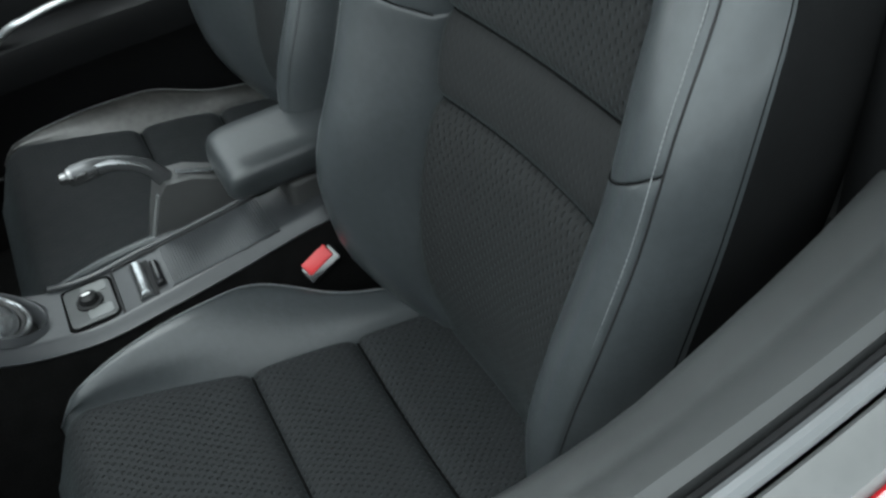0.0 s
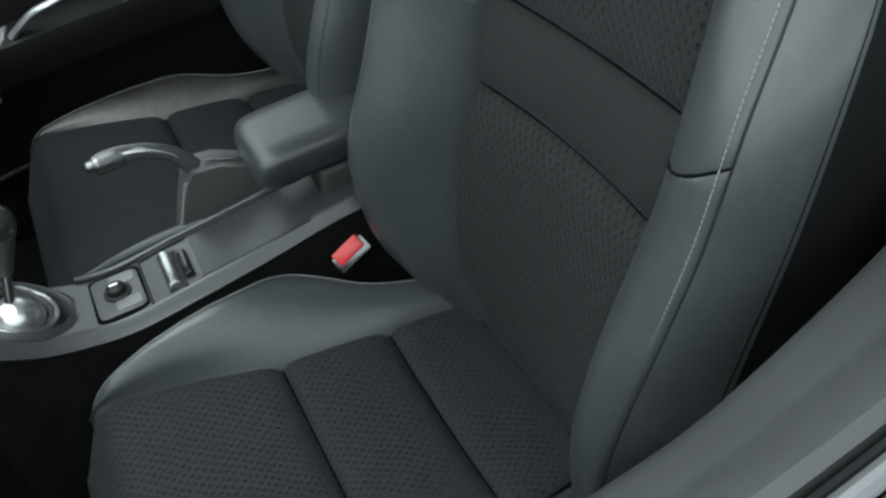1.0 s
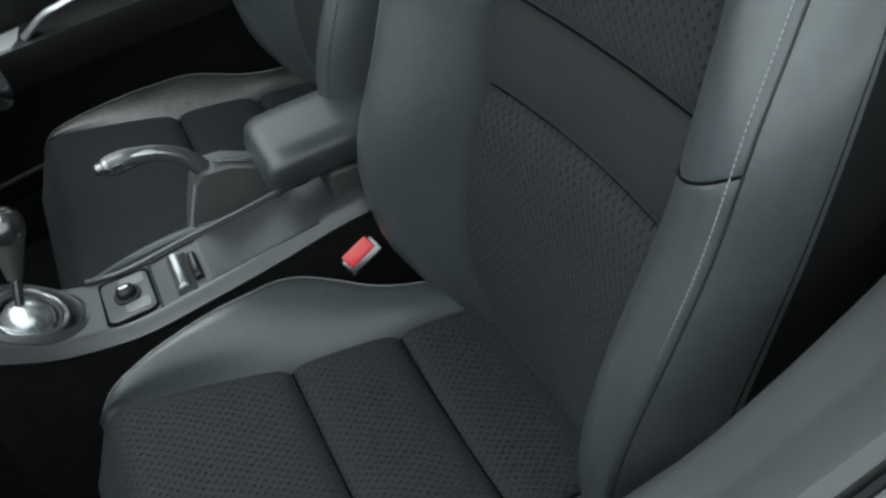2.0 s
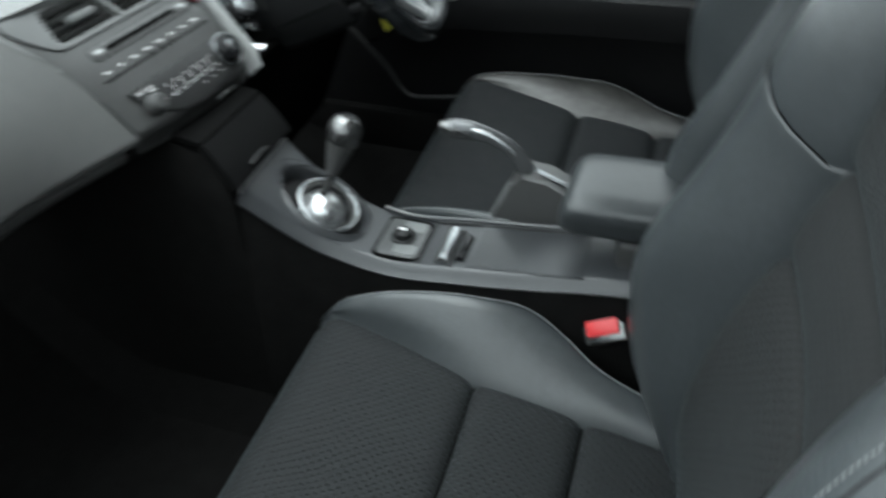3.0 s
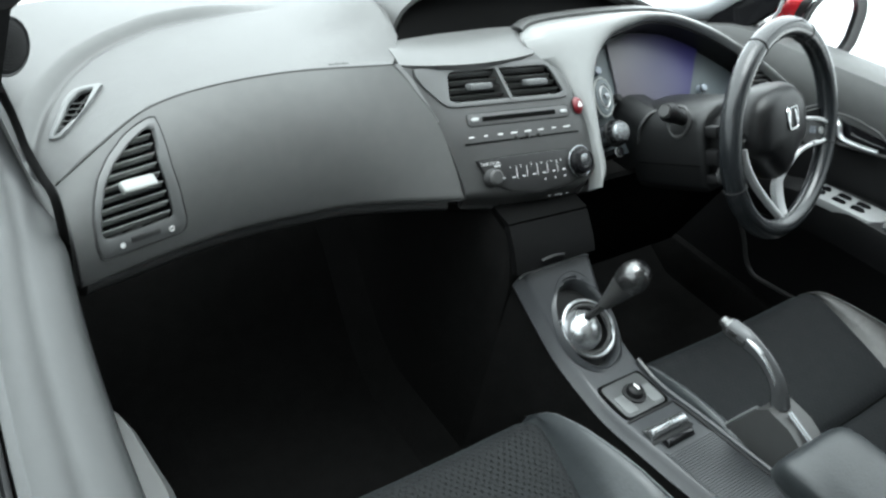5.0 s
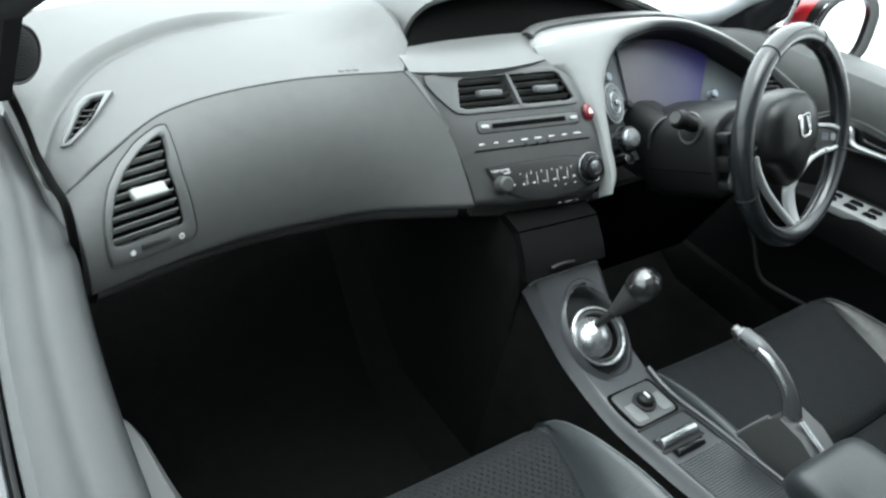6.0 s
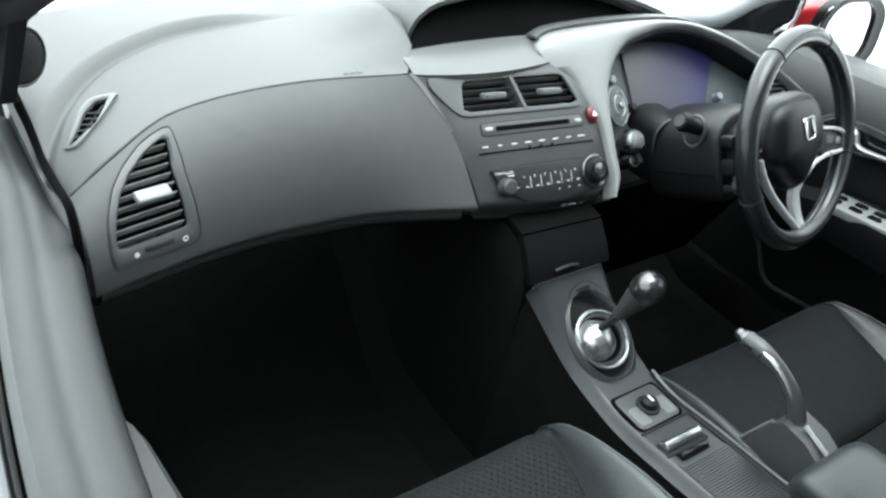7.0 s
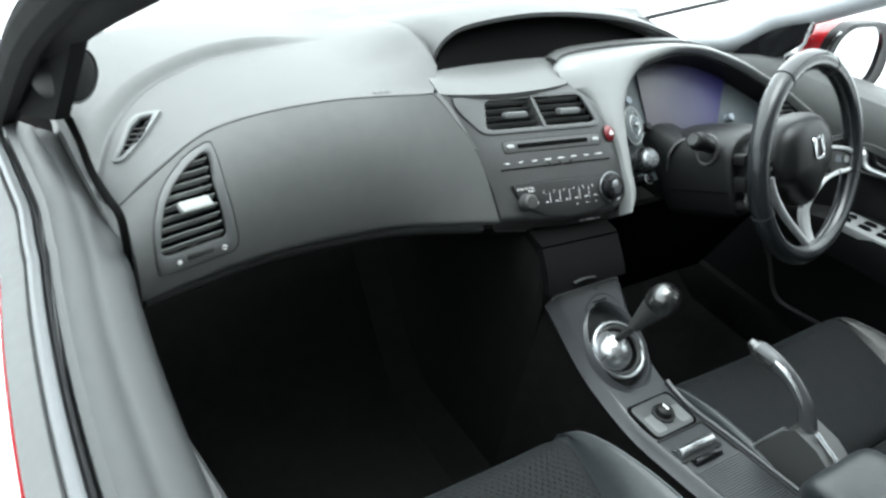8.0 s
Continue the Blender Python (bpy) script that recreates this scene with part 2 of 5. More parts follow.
def sheet(f, us, vs, thick=0.004, bm=None, skip=None):
    """A surface f(u, v) over the two lists of values, with a real thickness away from its front."""
    bm = bm or bmesh.new()
    g = [[V(f(u, v)) for v in vs] for u in us]
    nrm = []
    for i in range(len(us)):
        row = []
        for j in range(len(vs)):
            du = g[min(i + 1, len(us) - 1)][j] - g[max(i - 1, 0)][j]
            dv = g[i][min(j + 1, len(vs) - 1)] - g[i][max(j - 1, 0)]
            c = du.cross(dv)
            row.append(c.normalized() if c.length > 1e-12 else V((0, 0, 1)))
        nrm.append(row)
    top = [[bm.verts.new(p) for p in r] for r in g]
    low = [[bm.verts.new(p - nrm[i][j] * thick) for j, p in enumerate(r)] for i, r in enumerate(g)]
    a, b = len(us) - 1, len(vs) - 1
    for i in range(a):
        for j in range(b):
            if skip and skip((g[i][j] + g[i + 1][j + 1]) / 2):
                continue
            bm.faces.new((top[i][j], top[i + 1][j], top[i + 1][j + 1], top[i][j + 1]))
            bm.faces.new((low[i][j], low[i][j + 1], low[i + 1][j + 1], low[i + 1][j]))
    for i in range(a):
        bm.faces.new((top[i][0], low[i][0], low[i + 1][0], top[i + 1][0]))
        bm.faces.new((top[i][b], top[i + 1][b], low[i + 1][b], low[i][b]))
    for j in range(b):
        bm.faces.new((top[0][j], top[0][j + 1], low[0][j + 1], low[0][j]))
        bm.faces.new((top[a][j], low[a][j], low[a][j + 1], top[a][j + 1]))
    return bm


def span(a, b, n):
    return [a + (b - a) * i / n for i in range(n + 1)]


def tube(points, radius, sides=10, bm=None, squash=1.0, closed=False, up=(0, 0, 1)):
    """A round bar along points; radius: a number or a function of the share of the way."""
    pts = [V(p) for p in points]
    rings, n = [], len(pts)
    for i, p in enumerate(pts):
        d = (pts[(i + 1) % n] - pts[i - 1]) if closed else (pts[min(i + 1, n - 1)] - pts[max(i - 1, 0)])
        d.normalize()
        side = d.cross(V(up))
        side = side.normalized() if side.length > 1e-6 else V((1, 0, 0))
        top = side.cross(d)
        r = radius(i / (n - 1)) if callable(radius) else radius
        rings.append([p + side * r * math.cos(k * 2 * math.pi / sides) + top * r * squash * math.sin(k * 2 * math.pi / sides) for k in range(sides)])
    if closed:
        rings.append(rings[0])
        bm = loft(rings, False, bm=bm)
        bmesh.ops.remove_doubles(bm, verts=bm.verts, dist=1e-6)
        return bm
    return loft(rings, bm=bm)


def block(size, m=None, bevel=0.004, seg=2, bm=None):
    b = bmesh.new()
    bmesh.ops.create_cube(b, size=1)
    bmesh.ops.scale(b, vec=size, verts=b.verts)
    if bevel:
        bmesh.ops.bevel(b, geom=b.edges[:], offset=bevel, segments=seg, profile=0.5, affect="EDGES")
    if m is not None:
        b.transform(m)
    return b


def axes_pose(at, x, y):
    """A pose whose first two axes go along x and (about) y."""
    x = V(x).normalized()
    z = x.cross(V(y)).normalized()
    return Matrix.Translation(at) @ Matrix((x, z.cross(x), z)).transposed().to_4x4()


def plate(outline, thick, m=None, bevel=0.0015, hole=None):
    """A flat plate of that outline in x and y, its front towards +z, perhaps with a hole of as many corners."""
    bm = bmesh.new()
    if hole:
        rings = [[(x, y, -thick) for x, y in outline], [(x, y, -bevel) for x, y in outline]]
        cx, cy = sum(p[0] for p in outline) / len(outline), sum(p[1] for p in outline) / len(outline)
        k = lambda p, s: (p[0] + (cx - p[0]) * s, p[1] + (cy - p[1]) * s, 0)
        rings += [[k(p, bevel * 20) for p in outline], [(*p, 0) for p in hole], [(*p, -thick) for p in hole]]
        rings.append(rings[0])
        loft([[V(p) for p in r] for r in rings], False, bm=bm)
        bmesh.ops.remove_doubles(bm, verts=bm.verts, dist=1e-7)
    else:
        f = bm.faces.new([bm.verts.new((x, y, 0)) for x, y in outline])
        ex = bmesh.ops.extrude_face_region(bm, geom=[f])
        bmesh.ops.translate(bm, vec=(0, 0, -thick), verts=[v for v in ex["geom"] if isinstance(v, bmesh.types.BMVert)])
        bmesh.ops.recalc_face_normals(bm, faces=bm.faces)
        if bevel:
            top = [e for e in bm.edges if all(abs(v.co.z) < 1e-7 for v in e.verts)]
            bmesh.ops.bevel(bm, geom=top, offset=bevel, segments=2, profile=0.5, affect="EDGES")
    if m is not None:
        bm.transform(m)
    return bm


def turned(profile, sides=24, m=None):
    """A body turned round z from (radius, height) pairs."""
    rings = [[(r * math.cos(k * 2 * math.pi / sides), r * math.sin(k * 2 * math.pi / sides), z) for k in range(sides)] for r, z in profile]
    bm = loft([[V(p) for p in r] for r in rings])
    if m is not None:
        bm.transform(m)
    return bm


def part(name, bm, mat, parent=None, label="", sharp=35):
    bmesh.ops.recalc_face_normals(bm, faces=bm.faces)
    for f in bm.faces:
        f.smooth = True
    for e in bm.edges:
        if len(e.link_faces) == 2 and e.calc_face_angle(0) > radians(sharp):
            e.smooth = False
    me = bpy.data.meshes.new(name)
    bm.to_mesh(me)
    bm.free()
    me.materials.append(M[mat] if isinstance(mat, str) else mat)
    ob = new(name, me)
    if parent is not None:
        ob.parent = parent
    if label:
        ob["label"] = label
    return ob


def thing(name, label, category, group="", kind=""):
    return tagged(new(name), label, category, group, kind)


def around(outline, centre, n=48):
    """The outline, which is seen whole from the centre, as n points at even angles."""
    out = []
    cx, cy = centre
    for k in range(n):
        dx, dy = math.cos(2 * math.pi * k / n), math.sin(2 * math.pi * k / n)
        best = 0
        for (ax, ay), (bx, by) in zip(outline, outline[1:] + outline[:1]):
            ex, ey = bx - ax, by - ay
            det = ex * dy - ey * dx
            if abs(det) < 1e-12:
                continue
            t = (ex * (ay - cy) - ey * (ax - cx)) / det
            s = (dx * (ay - cy) - dy * (ax - cx)) / det
            if t > best and -1e-9 <= s <= 1 + 1e-9:
                best = t
        out.append((cx + dx * best, cy + dy * best))
    return out


def soften(outline, r, n=4):
    """The outline with its corners rounded off."""
    out = []
    for k, p in enumerate(outline):
        p, a, b = V((*p, 0)), V((*outline[k - 1], 0)), V((*outline[(k + 1) % len(outline)], 0))
        ca, cb = p + (a - p).normalized() * min(r, (a - p).length * 0.45), p + (b - p).normalized() * min(r, (b - p).length * 0.45)
        for i in range(n + 1):
            t = i / n
            q = ca * (1 - t) ** 2 + p * 2 * t * (1 - t) + cb * t * t
            out.append((q.x, q.y))
    return out


def inside(outline, x, y):
    hit = False
    for (ax, ay), (bx, by) in zip(outline, outline[1:] + outline[:1]):
        if (ay > y) != (by > y) and x < ax + (bx - ax) * (y - ay) / (by - ay):
            hit = not hit
    return hit


def rounded(w, h, r, n=5):
    """A rectangle with round corners, as an outline."""
    out = []
    for cx, cy, a in ((w / 2 - r, h / 2 - r, 0), (r - w / 2, h / 2 - r, 90), (r - w / 2, r - h / 2, 180), (w / 2 - r, r - h / 2, 270)):
        out += [(cx + r * math.cos(radians(a + 90 * k / n)), cy + r * math.sin(radians(a + 90 * k / n))) for k in range(n + 1)]
    return out


def ellipse(a, b, n=28):
    return [(a * math.cos(2 * math.pi * k / n), b * math.sin(2 * math.pi * k / n)) for k in range(n)]


def letters(name, text, size, m, mat, parent):
    """Raised printed letters made from the built-in font, as one mesh."""
    cu = bpy.data.curves.new(name, "FONT")
    cu.body, cu.size, cu.extrude, cu.resolution_u = text, size, 0.0001, 2
    tmp = new(name + "_tmp", cu)
    me = bpy.data.meshes.new_from_object(tmp.evaluated_get(bpy.context.evaluated_depsgraph_get()))
    bpy.data.objects.remove(tmp)
    me.transform(m)
    me.materials.clear()
    me.materials.append(M[mat])
    ob = new(name, me)
    ob.parent = parent
    return ob


def vent(owner, m, outer, hole, centre, slats, mats, conform=None, depth=0.03, lean=0.5, rim=0.003, skirt=0.004):
    """An air vent in the plane of m: a raised frame round a dark duct, with slats along x. conform: moves a point onto the surface round it."""
    put = conform or (lambda p: p)
    o, h = around(outer, centre, 96), around(hole, centre, 96)
    inner = m.to_3x3() @ V((0, 0, 1))
    deep = [[put(m @ V((x, y, 0))) - inner * k for x, y in h] for k in (0.003, depth)] + [[put(m @ V((centre[0], centre[1], 0))) - inner * depth] * len(h)]
    bm = loft(deep, False)
    bmesh.ops.remove_doubles(bm, verts=bm.verts, dist=1e-6)
    v = part("air_vent", bm, "duct", owner)
    rings = [[put(m @ V((x, y, 0))) + inner * k for x, y in pts] for pts, k in (
        (o, -skirt), (o, rim * 0.6), ([(p[0] + (centre[0] - p[0]) * 0.05, p[1] + (centre[1] - p[1]) * 0.05) for p in o], rim), ([(p[0] + (q[0] - p[0]) * 0.25, p[1] + (q[1] - p[1]) * 0.25) for p, q in zip(h, o)], rim), (h, 0.0))]
    rings.append([put(m @ V((x, y, 0))) - inner * 0.005 for x, y in h])
    bm = loft(rings, False)
    bmesh.ops.remove_doubles(bm, verts=bm.verts, dist=1e-6)
    part("vent_frame", bm, mats[0], v)
    for y, kind in slats:
        cross = []
        for (ax, ay), (bx, by) in zip(h, h[1:] + h[:1]):
            if (ay > y) != (by > y):
                cross.append(ax + (bx - ax) * (y - ay) / (by - ay))
        if len(cross) < 2:
            continue
        l, r = min(cross) + 0.0015, max(cross) - 0.0015
        ml, mr = put(m @ V((l, y, 0))) - inner * 0.008, put(m @ V((r, y, 0))) - inner * 0.008
        along, upw = (mr - ml), m.to_3x3() @ V((0, 1, 0))
        tilt = (upw * lean + inner * (1 - lean)).normalized()
        nrm = along.normalized().cross(tilt)
        ring = lambda p: [p + tilt * a + nrm * b for a, b in ((-0.006, -0.0007), (0.0038, -0.0010), (0.0050, 0), (0.0038, 0.0010), (-0.006, 0.0007))]
        part("slat", loft([ring(ml), ring(mr)]), mats[1], v)
    return v

# ---- studio and car shell ----
MID = 0.025  # the car's middle line
ground = part("ground", block((60, 60, 0.2), pose(0, 0, -0.1), 0), "studio")
tagged(ground, "plain white studio floor under the car", "floor", kind="structure")

shell = thing("car_shell", "red car body with dark cabin floor and grey roof lining", "car body", kind="structure")


def carpet_at(x, y):
    side = 0.05 * smooth01(0.55, 0.72, abs(x - MID))
    tunnel = 0.14 * (1 - smooth01(0.06, 0.16, abs(x - MID)))
    toe = 0.30 * smooth01(0.95, 1.35, y)
    return (x, y, 0.24 + side + tunnel + toe)


part("carpet", sheet(carpet_at, span(-0.75, 0.80, 40), span(-1.25, 1.44, 34), 0.03), "carpet", shell)
part("firewall", block((1.56, 0.04, 0.58), pose(MID, 1.46, 0.54)), "black", shell)
part("rear_bulkhead", block((1.56, 0.05, 1.2), pose(MID, -1.27, 0.84)), "black", shell)
part("wiper_cowl", block((1.40, 0.10, 0.03), pose(MID, 1.45, 0.86), 0.01), "rubber", shell)
for sx in (-1, 1):
    part("door_sill", block((0.10, 2.6, 0.2), pose(MID + sx * 0.76, 0.06, 0.29), 0.02), "carpet", shell)
    # windscreen pillar, swept from the dash end to the roof
    pil = [(-0.725, 1.25, 0.97), (-0.71, 1.05, 1.07), (-0.695, 0.88, 1.17), (-0.675, 0.70, 1.27), (-0.61, 0.45, 1.42)] if sx < 0 else [(0.785, 1.25, 0.87), (0.768, 1.125, 0.925), (0.768, 1.043, 1.002), (0.766, 0.975, 1.042), (0.76, 0.897, 1.092), (0.735, 0.72, 1.21), (0.66, 0.40, 1.44)]
    part("windscreen_pillar", tube(path_through(pil, 6), 0.032, 14, squash=0.8), "pillar_trim" if sx > 0 else "trim_shade", shell)
    post = [(MID + sx * 0.765, -0.13, 0.25), (MID + sx * 0.745, -0.15, 0.95), (MID + sx * 0.675, -0.19, 1.2), (MID + sx * 0.59, -0.22, 1.43)]
    part("centre_pillar", tube(path_through(post, 6), 0.07, 12, squash=1.5, up=(1, 0, 0)), "trim_shade", shell)
    part("rear_side_wall", block((0.06, 0.80, 0.75), pose(MID + sx * 0.76, -0.85, 0.62), 0.02), "black", shell)
roof_half = lambda y, x=-1: 0.655 if x > 0 else 0.57 + 0.085 * (1 - smooth01(-0.20, 0.0, y))
roof_at = lambda x, y: (MID + x * roof_half(y, x), y, 1.60 - 0.09 * (x * roof_half(y, x) / 0.60) ** 2 - 0.06 * ((y + 0.35) / 0.85) ** 2 - 0.05 * smooth01(0.57, 0.67, abs(x) * roof_half(y, x)))
part("roof", sheet(roof_at, span(-1, 1, 24), span(-1.28, 0.42, 18), 0.03), "headliner", shell)
part("roof_skin", sheet(lambda x, y: V(roof_at(x, y)) + V((0, 0, 0.012)), span(-1.03, 1.03, 24), span(-1.30, 0.42, 18), 0.008), "red_paint", shell)
for sx in (-1, 1):
    part("rear_quarter", loft([[V((MID + sx * (0.80 + dx), y, z)) for dx, z in ((0.0, 0.20), (0.035, 0.24), (0.05, 0.55), (0.035, 0.85), (0.0, 0.95), (-0.03, 0.95), (-0.005, 0.20))] for y in span(-1.30, -0.46, 6)]), "red_paint", shell)
part("tailgate", loft([[V((MID + x, y, z)) for y, z in ((-1.30, 0.20), (-1.36, 0.28), (-1.37, 0.60), (-1.34, 0.90), (-1.31, 0.95), (-1.30, 0.95))] for x in span(-0.80, 0.80, 6)]), "red_paint", shell)
wiper = thing("wiper", "thin black wiper arm lying along the windscreen", "wiper")
part("wiper_arm", tube([(0.70, 1.36, 0.890), (0.83, 1.355, 0.907), (1.0, 1.35, 0.927)], 0.006, 8), "black", wiper)

bench = thing("rear_bench", "dark grey leather rear bench seat", "seat")
part("bench_cushion", loft([[V((x, y, z)) for y, z in ((-0.50, 0.40), (-0.47, 0.46), (-0.52, 0.52), (-0.75, 0.53), (-0.95, 0.50), (-0.95, 0.30), (-0.50, 0.30))] for x in (-0.62, -0.6, 0.0, 0.65, 0.67)]), "black", bench)
part("bench_back", loft([[V((x, y, z)) for y, z in ((-0.88, 0.48), (-0.86, 0.55), (-0.98, 0.95), (-1.05, 1.0), (-1.14, 0.95), (-1.05, 0.48))] for x in (-0.62, -0.6, 0.0, 0.65, 0.67)]), "black", bench)
belt = thing("rear_belt_tongue", "chrome rear belt tongue lying on the bench", "belt tongue")
part("tongue", plate(rounded(0.03, 0.07, 0.008), 0.003, axes_pose((-0.30, -0.57, 0.548), (1, 0.5, 0), (-0.5, 1, 0.1))), "chrome", belt)
part("stalk", block((0.03, 0.10, 0.03), axes_pose((-0.33, -0.64, 0.55), (1, 0.5, 0), (-0.5, 1, 0)), 0.006), "black", belt)

# ---- seats ----
BACK_TOP = 1.22
BACK_HALF = [(0.47, 0.112), (0.54, 0.126), (0.566, 0.138), (0.62, 0.150), (0.67, 0.157), (0.73, 0.163), (0.85, 0.166), (0.94, 0.170), (1.22, 0.168)]
BACK_WRAP = [(0.44, 0.0), (0.50, 0.010), (0.54, 0.021), (0.566, 0.033), (0.62, 0.044), (0.67, 0.046), (0.73, 0.044), (0.785, 0.038), (0.847, 0.028), (0.895, 0.021), (0.94, 0.016), (1.22, 0.012)]
BACK_REACH = [(0.44, 0.004), (0.50, 0.045), (0.55, 0.085), (0.60, 0.115), (0.66, 0.135), (0.73, 0.148), (0.79, 0.142), (0.86, 0.122), (0.95, 0.102), (1.07, 0.085), (1.22, 0.03)]
BACK_PIPE = [(0.44, 0.215), (0.50, 0.238), (0.58, 0.264), (0.66, 0.279), (0.76, 0.285), (0.86, 0.284), (0.96, 0.284), (1.06, 0.281), (1.13, 0.272), (1.22, 0.245)]
SEAT_HALF = [(0.0, 0.150), (0.07, 0.158), (0.20, 0.172), (0.355, 0.188), (0.48, 0.217), (0.54, 0.229), (0.60, 0.235), (0.66, 0.232)]
RIDGE_X = [(0.0, 0.190), (0.10, 0.216), (0.16, 0.228), (0.20, 0.242), (0.24, 0.264), (0.28, 0.281), (0.32, 0.286), (0.36, 0.280), (0.415, 0.274), (0.487, 0.266), (0.54, 0.260), (0.58, 0.252), (0.608, 0.243)]
RIDGE_H = [(0.0, 0.012), (0.10, 0.030), (0.20, 0.045), (0.25, 0.060), (0.30, 0.075), (0.35, 0.080), (0.42, 0.077), (0.50, 0.060), (0.56, 0.036), (0.595, 0.016), (0.608, 0.010)]


def back_y(z):
    return 0.062 - 0.075 * (z - 0.5) / 0.45


def cushion_z(y):
    return 0.488 + 0.085 * (y - 0.05) - 0.125 * smooth01(0.562, 0.672, y) ** 1.6


def dashes(line, pitch=0.0048, r=0.0006):
    """A row of short thread stitches along a line."""
    bm, run = bmesh.new(), 0.0
    for a, b in zip(line, line[1:]):
        n = max(1, round((b - a).length / pitch))
        for k in range(n):
            tube([a.lerp(b, (k + 0.15) / n), a.lerp(b, (k + 0.8) / n)], r, 5, bm=bm)
    return bm


ROWS = (0, 0.012, 0.03, 0.055, 0.09, 0.14, 0.2, 0.27, 0.35, 0.43, 0.5, 0.57, 0.65, 0.73, 0.8, 0.86, 0.91, 0.945, 0.97, 0.988, 1)
ACROSS = [-1, -0.985, -0.95, -0.9] + span(-0.8, 0.8, 16) + [0.9, 0.95, 0.985, 1]
tuck = lambda s: 0.007 * math.exp(-(1 - abs(s)) / 0.03)


def seat(label):
    s = thing("car_seat", label, "seat", "front seats")
    # cushion panels with sunk seams between them
    cuts = [0.03, 0.20, 0.355, 0.652]
    for a, b in zip(cuts, cuts[1:]):
        def top(k, y, a=a, b=b):
            edge = min((y - a), (b - y)) if b < 0.6 else y - a
            sunk = 0.015 * math.exp(-max(edge, 0) / 0.008) + 0.004 * math.exp(-max(edge, 0) / 0.035)
            rise = 0.014 * k * k * (1 - smooth01(0.56, 0.64, y)) - 0.004 * (1 - k * k)
            return (k * curve_at(SEAT_HALF, y), y, cushion_z(y) + rise + 0.004 - sunk - tuck(k))
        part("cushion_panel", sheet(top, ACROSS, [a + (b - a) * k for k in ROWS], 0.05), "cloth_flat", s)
    # near-black cords put the creases' shade into the cushion seams
    for y in cuts[1:-1]:
        part("seam", tube([(k * curve_at(SEAT_HALF, y), y, cushion_z(y) - 0.0155 + 0.018 * k * k - tuck(k)) for k in ACROSS], 0.0016, 6), "duct", s)
    part("seat_base", block((0.44, 0.56, 0.17), pose(0, 0.33, 0.355), 0.03, 3), "black", s)
    for sx in (-1, 1):
        rings, pipe = [], []
        for y in span(0.0, 0.608, 44):
            h, rx, hw, z0 = curve_at(RIDGE_H, y), curve_at(RIDGE_X, y), curve_at(SEAT_HALF, y), cushion_z(y)
            w, g = rx - hw, max(h - 0.014, 0.0)
            rings.append([V((sx * x, y, z0 + dz)) for x, dz in (
                (hw - 0.006, -0.004), (hw + 0.001, 0.006), (hw + 0.006 + 0.08 * w, 0.014 + 0.06 * g), (hw + 0.30 * w, 0.016 + 0.30 * g), (hw + 0.55 * w, 0.016 + 0.60 * g), (hw + 0.78 * w, 0.016 + 0.86 * g),
                (hw + 0.93 * w, 0.015 + 0.98 * g), (rx, h - 0.001), (rx + 0.004, h - 0.006), (rx + 0.010, h - 0.032), (rx + 0.008, -0.07), (rx - 0.004, -0.15), (0.10, -0.15))])
            pipe.append(rings[-1][7] + V((0, 0, 0.0004)))
        part("cushion_bolster", loft(rings), "leather", s, "", 60)
        part("piping", tube(pipe, 0.0010, 6), "stitch", s)
    # backrest panels
    cuts = [0.47, 0.850, 0.957, BACK_TOP]
    wrap = lambda z, k: curve_at(BACK_WRAP, z) * (0.55 + 0.45 * k * k)
    for a, b in zip(cuts, cuts[1:]):
        def front(k, z, a=a, b=b):
            edge = min(z - a, b - z)
            sunk = 0.016 * math.exp(-max(edge, 0) / 0.009) + 0.004 * math.exp(-max(edge, 0) / 0.03)
            return (k * curve_at(BACK_HALF, z), back_y(z) + wrap(z, k) + 0.004 - sunk - tuck(k), z)
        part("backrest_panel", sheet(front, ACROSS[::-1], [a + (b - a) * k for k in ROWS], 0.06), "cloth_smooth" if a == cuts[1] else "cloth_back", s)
    # the shade in the backrest creases, put in as near-black cords
    for z in cuts[1:-1]:
        part("seam", tube([(k * curve_at(BACK_HALF, z), back_y(z) + wrap(z, k) - 0.0125 - tuck(k), z) for k in ACROSS], 0.0016, 6), "duct", s)
    part("backrest_shell", loft([[V((x * k, back_y(z) - 0.045 - d, z)) for x, d in ((-0.25, 0), (0.25, 0), (0.23, 0.08), (-0.23, 0.08))] for z, k in ((0.42, 0.7), (0.6, 1), (0.9, 1), (1.1, 0.97), (BACK_TOP - 0.02, 0.85))]), "leather", s)
    for sx in (-1, 1):
        at = lambda z, x, dy: V((sx * x, back_y(z) + dy, z))
        # the bolster cover is sewn across on a slant, higher at the piping
        across = ((0.0, -0.008, 0.0, -0.03), (0.0, -0.001, 0.0, -0.004), (0.0, 0.004, 0.06, 0.004), (0.14, 0, 0.28, 0), (0.30, 0, 0.56, 0), (0.48, 0, 0.80, 0), (0.68, 0, 0.96, 0), (0.84, 0, 1.0, 0), (0.96, 0, 0.955, 0), (1.0, 0, 0.92, 0))
